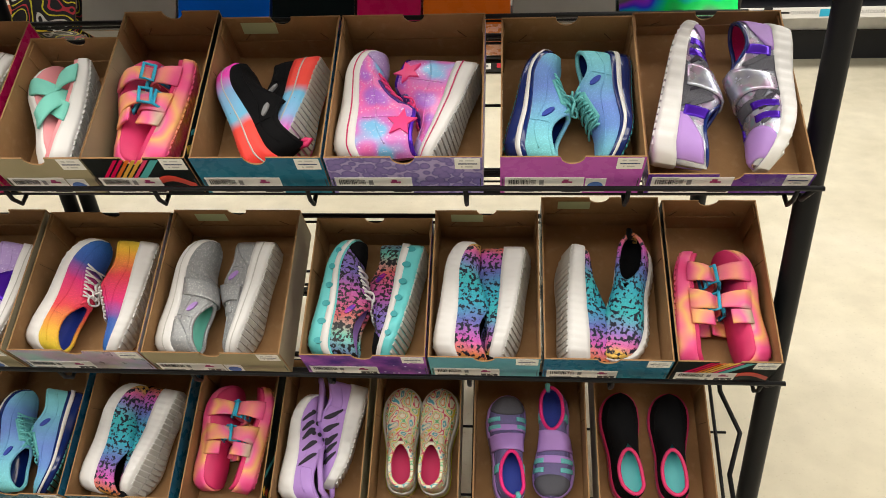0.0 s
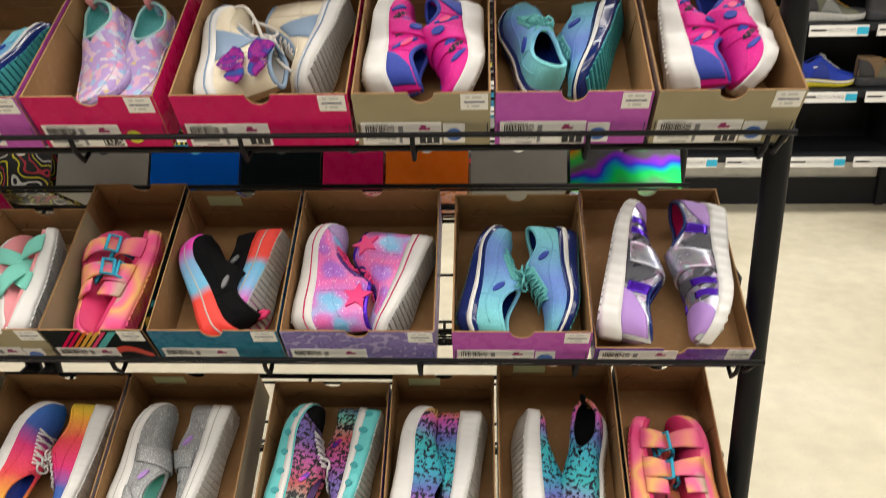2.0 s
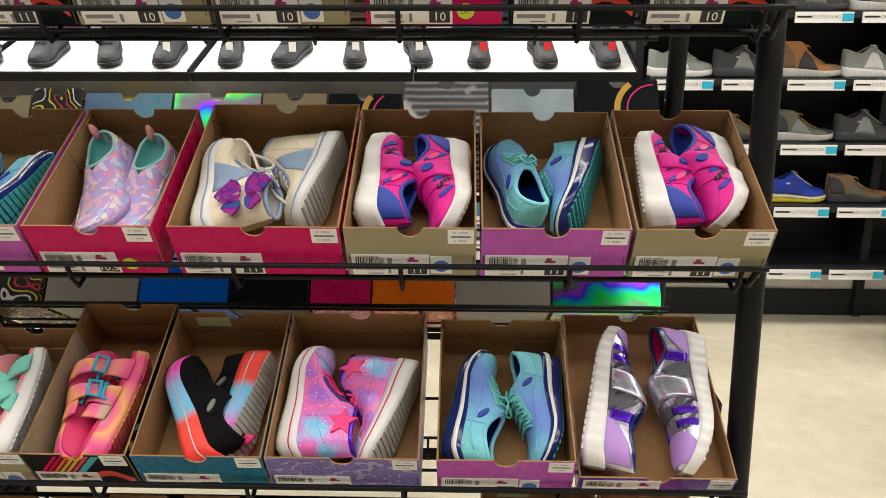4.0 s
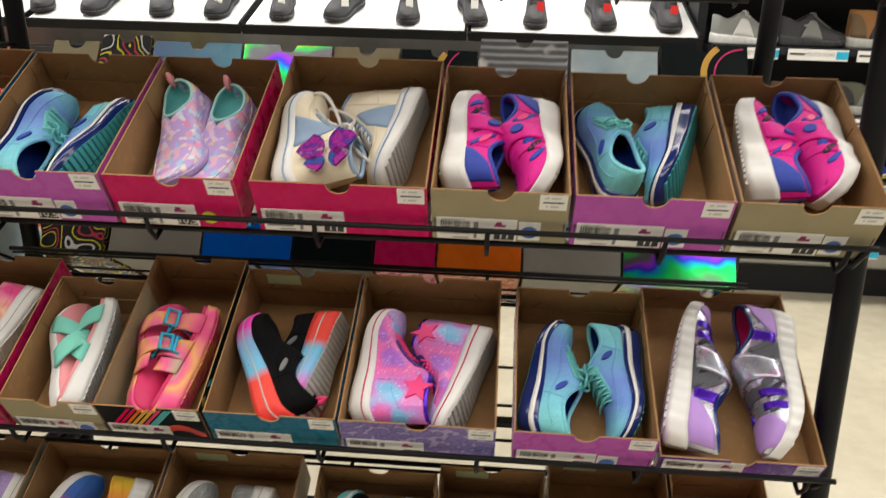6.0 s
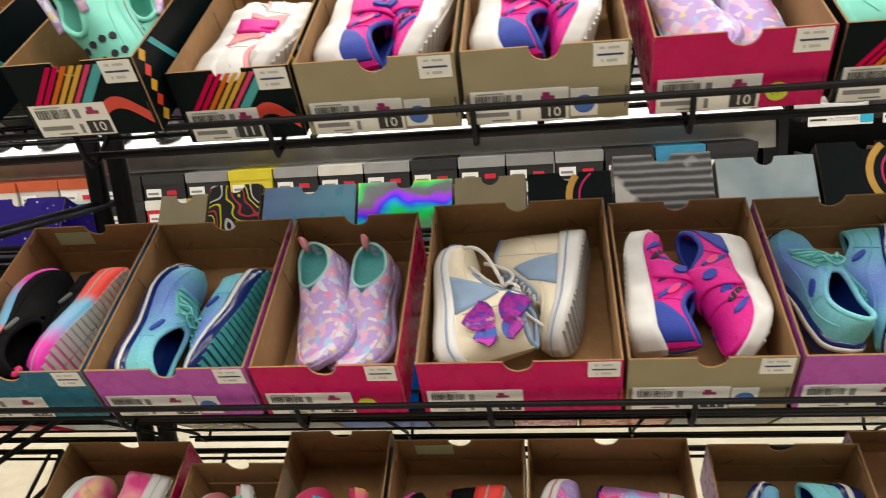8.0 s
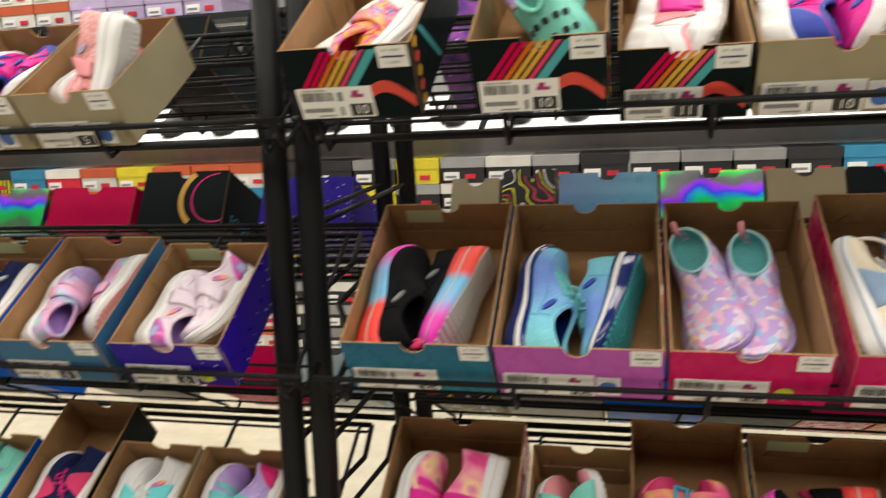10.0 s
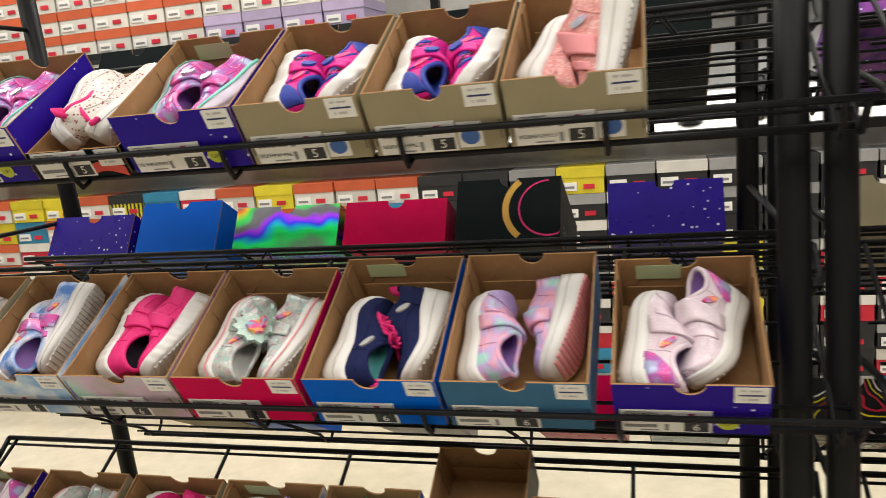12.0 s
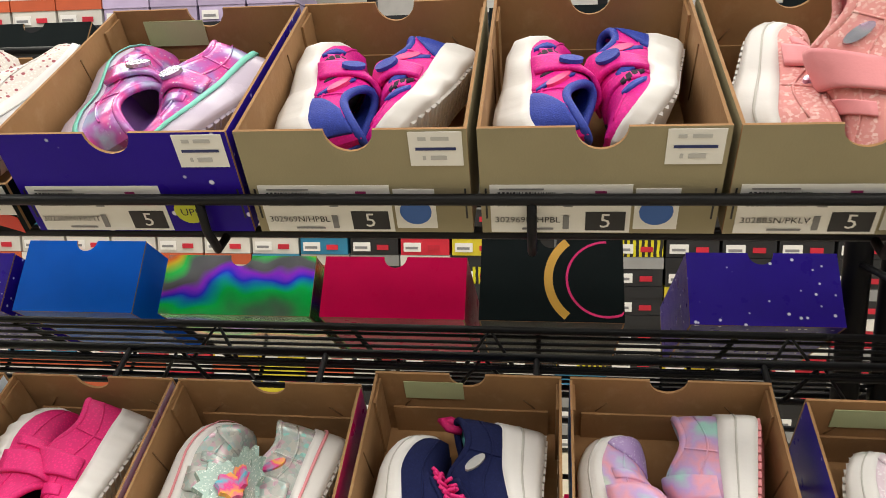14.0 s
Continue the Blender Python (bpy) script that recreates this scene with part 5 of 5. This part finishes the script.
CODES = {"tot_vel": "302969N/HPBL", "tot_rose": "302885N/PKLV", "tot_holo": "302308N/PRMT"}
for key, boxes in LEFT.items():
    yf, zf = ROWS_Z[key]
    zf -= 0.01
    for x0, x1, card, shoe, lay, size in boxes:
        low = 0.04 if shoe == "tot_floral" and key == "A" else 0.0
        open_box(x0, x1, yf + low * 0.5, zf - low * 0.85, 0.26 if shoe == "tot_dark" else (0.205 if shoe in ("tot_navy", "tot_pastel") else 0.19), 0.08 - low, card, shoe, lay, size, CODES.get(shoe, "") if key == "A" else "", shoe in ("tot_navy", "tot_pearl", "tot_purple") or (shoe == "tot_holo" and x0 > -1.9), "blue" if card == "khaki" else ("lime" if card == "star" else ""))


# ---- boxes of the far side, seen from behind ----
def closed_back(x0, x1, zf, card, h=0.085, length=0.24, ring=False, open_top=True):
    """A box on the far slope; only its raised rear end and flanks show."""
    w = x1 - x0 - 0.003
    th = radians(THETA)
    yb = 1.415
    zb = zf
    at = Matrix.Translation(((x0 + x1) / 2, yb, zb)) @ pose(0, 0, 0, -THETA, 0, 0)
    bx = thing("shoe_box", at, f"{CARD_WORDS.get(card, card)} shoe box turned away on the far shelf", "shoe box", "shoe boxes on the far side")
    c = CARD[card]
    part("end_panel", card_panel("end_panel", w, h, c, True), bx, at=FRONT)
    part("end_panel", card_panel("end_panel", w, h, c, True), bx, at=pose(0, length, 0, 90, 0, 180))
    for sg in (-1, 1):
        part("side_panel", card_panel("side_panel", length - 0.005, h - 0.001, c), bx, at=pose(sg * w / 2, length / 2, 0, 90, 0, 90 * sg))
    part("bottom", box_mesh("bottom", c, -w / 2 + 0.0023, w / 2 - 0.0023, 0.0023, length - 0.0023, 0, 0.002), bx)
    part("lid", box_mesh("lid", c, -w / 2 + 0.002, w / 2 - 0.002, 0.06, length - 0.003, h - 0.012, h - 0.01), bx)
    if ring:
        part("printed_word", text_mesh("FOAM", 0.03, teal_sole), bx, at=pose(w / 2 + 0.0006, 0.07, 0.022, 90, 0, 90))
        for r, low, wd, m, left in ((0.07, 0.0, 0.011, lime_gold, -0.05), (0.052, 38.0, 0.003, pink, 0.1)):
            reach = math.degrees(math.asin(min(1.0, (h / 2 - 0.003) / r)))
            arc = [radians(180 - reach + (2 * reach + (low if reach > 60 else 0)) * i / 24) for i in range(25)]
            cx0, cy0 = left * w + r, h * 0.5
            o = [(cx0 + r * math.cos(t), cy0 + r * math.sin(t)) for t in arc] + [(cx0 + (r - wd) * math.cos(t), cy0 + (r - wd) * math.sin(t)) for t in arc[::-1]]
            part("printed_arc", mesh_of("printed_arc", *plate_data([(min(x, w / 2 - 0.001), y) for x, y in o[::-1]], 0.0002, 0.0006), [m]), bx, at=FRONT)
    return bx


BACK_B = 1.108
for x0, x1, card, ring, hh in ((-2.37, -2.178, "star", 0, 0.085), (-2.162, -1.982, "blue", 0, 0.105), (-1.947, -1.732, "holo", 0, 0.085), (-1.722, -1.527, "red", 0, 0.085), (-1.512, -1.326, "dark", 1, 0.115), (-1.251, -1.066, "star", 0, 0.095),
                               (-0.88, -0.79, "khaki", 0, 0.085), (-0.788, -0.692, "hazard", 0, 0.1), (-0.688, -0.52, "ocean", 0, 0.09), (-0.518, -0.352, "holo", 0, 0.09), (-0.35, -0.228, "khaki", 0, 0.09), (-0.227, -0.087, "dark", 1, 0.09), (-0.085, 0.075, "silver", 0, 0.115), (0.078, 0.233, "pale", 0, 0.1), (0.237, 0.39, "dark", 1, 0.118)):
    closed_back(x0, x1, BACK_B, card, hh, ring=bool(ring))
for x0, x1, card in ((-0.94, -0.81, "hazard"), (-0.8, -0.614, "grey"), (-0.612, -0.434, "blue"), (-0.432, -0.274, "dark"), (-0.272, -0.152, "crimson"), (-0.15, 0.012, "orange"), (0.014, 0.2, "grey"), (0.203, 0.414, "holo")):
    closed_back(x0, x1, 0.775, card, 0.09)
for x0, x1, card in ((-2.2, -2.03, "khaki"), (-2.02, -1.86, "blue"), (-1.72, -1.55, "grey"), (-1.4, -1.24, "red"), (-1.2, -1.06, "pale")):
    closed_back(x0, x1, 0.775, card, 0.09)
for x0, x1, card in ((-2.2, -2.03, "dark"), (-1.85, -1.7, "dark"), (-1.5, -1.33, "dark"), (-1.25, -1.08, "dark"), (-0.9, -0.75, "galaxy"), (-0.7, -0.53, "dark"), (-0.3, -0.14, "khaki"), (0.0, 0.17, "teal")):
    closed_back(x0, x1, 1.42, card, 0.09)

# ---- room ----
concrete = mat("polished_concrete", pattern=("noise", 1.6, [(0.3, (0.54, 0.49, 0.37)), (0.55, (0.62, 0.57, 0.44)), (0.75, (0.68, 0.63, 0.51))]), rough=0.22, bump=(120, 0.03), vary=0.1, over=("noise", 160, 0.62, 0.75, (0.5, 0.45, 0.34)))
plaster = mat("white_wall_paint", (0.5, 0.49, 0.47), 0.8, bump=(150, 0.08))
black_panel = mat("black_laminate", (0.014, 0.015, 0.018), 0.45, spec=0.25, bump=(200, 0.05))
ceiling_grey = mat("ceiling_paint", (0.12, 0.12, 0.125), 0.9)
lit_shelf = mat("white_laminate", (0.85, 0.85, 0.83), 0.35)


def structure(name, me, label):
    return tagged(new(name, me), label, name.split("_")[0], kind="structure")


structure("floor", box_mesh("floor", concrete, -9, 7, -5, 6.2, -0.1, 0.0), "polished beige concrete shop floor")
structure("ceiling", box_mesh("ceiling", ceiling_grey, -9, 7, -5, 6.2, CEILING + 0.1, CEILING + 0.2), "plain grey shop ceiling")
structure("wall_north", box_mesh("wall_north", plaster, -9, 7, 4.25, 4.4, 0, CEILING + 0.1), "pale painted shop wall")
structure("wall_south", box_mesh("wall_south", plaster, -9, 7, -5.1, -5, 0, CEILING + 0.1), "pale painted shop wall")
structure("wall_west", box_mesh("wall_west", plaster, -9.1, -9, -5, 6.2, 0, CEILING + 0.1), "pale painted shop wall")
structure("wall_east", box_mesh("wall_east", plaster, 7, 7.1, -5, 6.2, 0, CEILING + 0.1), "pale painted shop wall")

for ix, x in enumerate((-5.2, -3.2, -1.2, 0.8, 2.8, 4.8)):
    for y, share in ((-1.45, 0.98), (0.25, 0.7), (2.7, 1.2)):
        lamp = thing("ceiling_light", pose(x, y, CEILING), "white recessed panel ceiling light", "ceiling light", "ceiling lights")
        part("housing", box_mesh("housing", lit_shelf, -0.96, 0.96, -0.46, 0.46, 0.0, 0.06, bevel=0.006), lamp)
        area_lamp("tube_light", x, y, CEILING - 0.02, 1.9, 0.9, LAMP_WATTS * share, (1.0, 0.95, 0.87))


# ---- display wall with outdoor shoes ----
ADULT = dict(l=0.285, w=0.1, h=0.1, sole=0.032)
SHOES.update({
    "tan_boot": kind_of(ADULT, kind="high", profile="high", label="tan leather hiking boot on a display shelf", upper=brown_suede, sole_mat=ash_sole, lining=dark_lining, laces=lime_gold, toe_cap=taupe, heel_cap=taupe, side=charcoal, h=0.12, ripple=0.03, waves=12),
    "olive_boot": kind_of(ADULT, kind="high", profile="high", label="olive grey hiking boot with yellow laces", upper=olive_suede, sole_mat=ash_sole, lining=dark_lining, laces=lime_gold, toe_cap=charcoal, side=ash, tongue=charcoal, heel_cap=charcoal, h=0.1, ripple=0.03, waves=12),
    "cobalt_trail": kind_of(ADULT, kind="laced", label="cobalt trail shoe with yellow sole", upper=cobalt, sole_mat=yellow_rubber, stripe=white_rubber, stripe_at=(0.6, 0.9), lining=dark_lining, laces=lace_white, emblem=white_rubber, side=royal, heel_cap=royal, ripple=0.03, waves=12),
    "taupe_boot": kind_of(ADULT, kind="high", profile="high", label="taupe leather hiking shoe with dark sole", upper=taupe, sole_mat=charcoal, lining=dark_lining, laces=lime_gold, toe_cap=brown_suede, side=olive_suede, heel_cap=charcoal, h=0.092, ripple=0.03, waves=12),
    "charcoal_trail": kind_of(ADULT, kind="laced", label="charcoal trail shoe with dark sole", upper=charcoal, sole_mat=charcoal, lining=dark_lining, laces=ash, emblem=grey_rubber, toe_cap=charcoal, side=ash, ripple=0.03, waves=12),
    "ash_trail": kind_of(ADULT, kind="laced", label="pale grey mesh trail shoe with white sole", upper=ash, sole_mat=white_rubber, lining=dark_lining, laces=lace_white, side=white_rubber, toe_cap=ash, ripple=0.03, waves=12),
    "work": kind_of(ADULT, kind="laced", label="black leather work shoe on a white lit shelf", upper=charcoal, sole_mat=black_panel, lining=dark_lining, laces=ink, sole=0.034, h=0.11),
})
fix = thing("display_wall", pose(1.4, 3.7, 0), "black display wall with shelves of outdoor shoes", "display shelf")
X0, X1, YF = 0.82, 3.2, 3.45
hereF = pose(-1.4, -3.7, 0)
part("back_panel", box_mesh("back_panel", black_panel, X0, X1, 3.84, 3.88, 0.0, 2.6), fix, at=hereF)
for x in (X0, 1.95, X1):
    part("upright", box_mesh("upright", black_panel, x - 0.02, x + 0.02, 3.62, 3.84, 0, 2.6, bevel=0.002), fix, at=hereF)
part("kick_board", box_mesh("kick_board", black_panel, X0, X1, 3.64, 3.66, 0.0, 0.13), fix, at=hereF)
part("base_board", box_mesh("base_board", lit_shelf, X0, X1, 3.655, 3.675, 0.13, 0.245), fix, at=hereF)
PLAN = {0.288: (), 0.58: ("charcoal_trail", "charcoal_trail", "cobalt_trail", "taupe_boot"), 0.862: ("charcoal_trail", "taupe_boot", "olive_boot", "charcoal_trail"), 1.143: ("ash_trail", "charcoal_trail", "tan_boot", "ash_trail"), 1.425: ("ash_trail", "ash_trail", "charcoal_trail", "olive_boot"), 1.71: ("tan_boot", "olive_boot", "ash_trail", "charcoal_trail")}
for z, kinds in PLAN.items():
    sh = part("shelf", box_mesh("shelf", black_panel, X0 + 0.02, X1 - 0.02, YF + 0.01, 3.84, z - 0.03, z), fix, at=hereF)
    for i in range(8):
        x = 0.864 + 0.283 * i
        tag = part("shelf_label", box_mesh("shelf_label", label_white, x, x + 0.245, YF + 0.0, YF + 0.008, z - 0.05, z - 0.005), sh, "white shelf label")
        part("label_word", text_mesh("OUTDOORS", 0.021, grey_ink), tag, at=pose(x + 0.132, YF - 0.001, z - 0.026, 90, 0, 0))
        part("label_bar", box_mesh("label_bar", ink, x + 0.006, x + 0.07, YF - 0.0012, YF - 0.0002, z - 0.029, z - 0.021), tag)
        part("label_bar", box_mesh("label_bar", buckle_blue, x + 0.196, x + 0.244, YF - 0.0012, YF - 0.0002, z - 0.043, z - 0.012), tag)
    start = {0.58: 1.13, 0.862: 1.1, 1.143: 1.16, 1.425: 1.1, 1.71: 1.1}.get(z, 1.1)
    for i, kd in enumerate(kinds):
        x = 0.99 + 0.283 * i
        lo = -SHOES[kd]["l"] / 2
        put_shoe(kd, pose(x, YF + 0.12, z + 0.003, 0, 0, -90 + 4 * (i % 2)) @ Matrix.Translation((0, lo, 0)))
wood = mat("oak_wood", pattern=("wave", 12, [(0.3, (0.4, 0.22, 0.09)), (0.7, (0.5, 0.3, 0.13))]), rough=0.5)
stool = thing("bench", pose(2.3, 3.15, 0), "low oak try-on bench in front of the display wall", "bench")
for x in (-0.33, 0.33):
    for y in (-0.14, 0.14):
        part("leg", mesh_of("leg", *tube_data([(x, y, 0), (x, y, 0.4)], [0.014, 0.02], 12), [wood], smooth=True), stool)
part("seat", box_mesh("seat", wood, -0.4, 0.4, -0.19, 0.19, 0.4, 0.44, bevel=0.01), stool)

# ---- stock wall: sloping white shelf with black shoes over stacks of boxes ----
wallfix = thing("stock_wall", pose(-2.4, 3.9, 0), "black steel stock shelving along the wall", "shelving")
hereS = pose(2.4, -3.9, 0)
SX0, SX1 = -5.2, 0.8
for i in range(7):
    x = SX0 + i * 1.0
    part("upright", box_mesh("upright", steel, x - 0.02, x + 0.02, 3.92, 3.96, 0, 2.6), wallfix, at=hereS)
SLANT = 20.0
for i in range(6):
    x = SX0 + i + 0.5
    sh = part("shelf", box_mesh("shelf", lit_shelf, -0.485, 0.485, 0, 0.44, -0.02, 0), wallfix, at=hereS @ pose(x, 3.5, 1.165, SLANT, 0, 0))
    part("shelf_edge", box_mesh("shelf_edge", steel, -0.497, 0.497, -0.02, -0.002, -0.035, 0.006, bevel=0.003), sh)
    part("shelf_end", box_mesh("shelf_end", steel, 0.487, 0.497, 0.0, 0.44, -0.03, 0.012), sh)
part("fascia", box_mesh("fascia", plaster, SX0, SX1, 3.66, 3.68, 1.0, 1.14), wallfix, at=hereS)
part("top_shelf", box_mesh("top_shelf", black_panel, SX0, SX1, 3.5, 4.2, 1.72, 1.75), wallfix, at=hereS)
rnd = random.Random(3)
for i in range(21):
    x = SX0 + 0.16 + i * 0.285
    put_shoe("work", pose(x, 3.5, 1.165, SLANT, 0, 0) @ pose(0, 0.17, 0.004, 0, 0, 180 + rnd.uniform(-28, 24)) @ Matrix.Translation((0, -0.14, 0)))
red_tag = mat("red_price_tag", (0.6, 0.02, 0.02), 0.5)
for i in range(13, 21):
    x = SX0 + 0.16 + i * 0.285
    tag = part("price_tag", box_mesh("price_tag", red_tag if i > 17 else label_white, -0.016, 0.016, 0, 0.002, -0.05, -0.008), None, at=pose(x + 0.02, 3.545, 1.305))
    tagged(tag, "small hanging paper price tag on a work shoe", "price tag", "price tags")
for x in (-5.0, -2.7, -0.4):
    lamp = thing("shelf_light", pose(x, 3.72, 1.72), "slim strip light under a shelf", "light", "shelf strip lights")
    part("tube", box_mesh("tube", lit_shelf, -1.1, 1.1, -0.015, 0.015, -0.012, 0.0), lamp)
    area_lamp("strip_light", x, 3.72, 1.7, 2.2, 0.04, 18, (1.0, 0.98, 0.95))
STOCK = {k: mat(f"stock_{k}", c, 0.5, random_tint=0.15) for k, c in (("black", (0.02, 0.02, 0.022)), ("orange", (0.5, 0.1, 0.04)), ("white", (0.6, 0.58, 0.54)), ("yellow", (0.6, 0.5, 0.03)), ("grey", (0.25, 0.25, 0.25)), ("blue", (0.03, 0.2, 0.35)), ("red", (0.5, 0.02, 0.04)), ("lilac", (0.4, 0.33, 0.5)))}
STOCK["hazard"] = mat("stock_hazard", pattern=("wave", 14, [(0.0, (0.02, 0.02, 0.02)), (0.55, (0.65, 0.6, 0.02))], True), rough=0.45, bump=None)


def stock_box(x, y, z, w, h, kind, second):
    b = thing("stock_box", pose(x, y, z), f"closed {kind} shoe box with a {second} lid and white end label", "shoe box", "stacked stock boxes")
    part("body", shared(("sb", w, h, kind), lambda: box_mesh("body", STOCK[kind], -w / 2, w / 2, 0, 0.3, 0, h * 0.6)), b)
    part("lid", shared(("sl", w, h, second), lambda: box_mesh("lid", STOCK[second], -w / 2 - 0.003, w / 2 + 0.003, -0.003, 0.303, h * 0.6, h - 0.002)), b)
    part("end_label", shared(("se", w), lambda: box_mesh("end_label", label_white, -w * 0.44, -w * 0.08, -0.0045, -0.0005, 0.014, 0.05)), b)
    part("end_mark", shared(("sm", w), lambda: box_mesh("end_mark", STOCK["red"], w * 0.06, w * 0.3, -0.0045, -0.0005, 0.02, 0.04)), b)
    part("end_mark", shared(("sn", w), lambda: box_mesh("end_mark", grey_ink, -w * 0.4, -w * 0.14, -0.0055, -0.0046, 0.024, 0.034)), b)


def stock_kind(u, left):
    if left and u < 0.62:
        return "white", "orange"
    for limit, pair in ((0.3, ("black", "grey")), (0.6, ("black", "black")), (0.68, ("blue", "blue")), (0.78, ("black", "white")), (0.86, ("red", "white")), (0.93, ("yellow", "yellow"))):
        if u < limit:
            return pair
    return "hazard", "black"


x = SX0 + 0.6
while x < SX1 - 0.1:
    for j in range(9):
        stock_box(x, 3.46 + rnd.uniform(0, 0.012), 0.012 + 0.115 * j, 0.195, 0.115, *stock_kind(rnd.random(), x < -2.3))
    x += 0.207
x = SX0 + 0.6
while x < -2.5:
    for j in range(5):
        stock_box(x, 3.56, 1.752 + 0.115 * j, 0.195, 0.115, *(("lilac", "lilac") if j == 0 and x > -3.3 else stock_kind(rnd.random() * 0.75, True)))
    x += 0.207
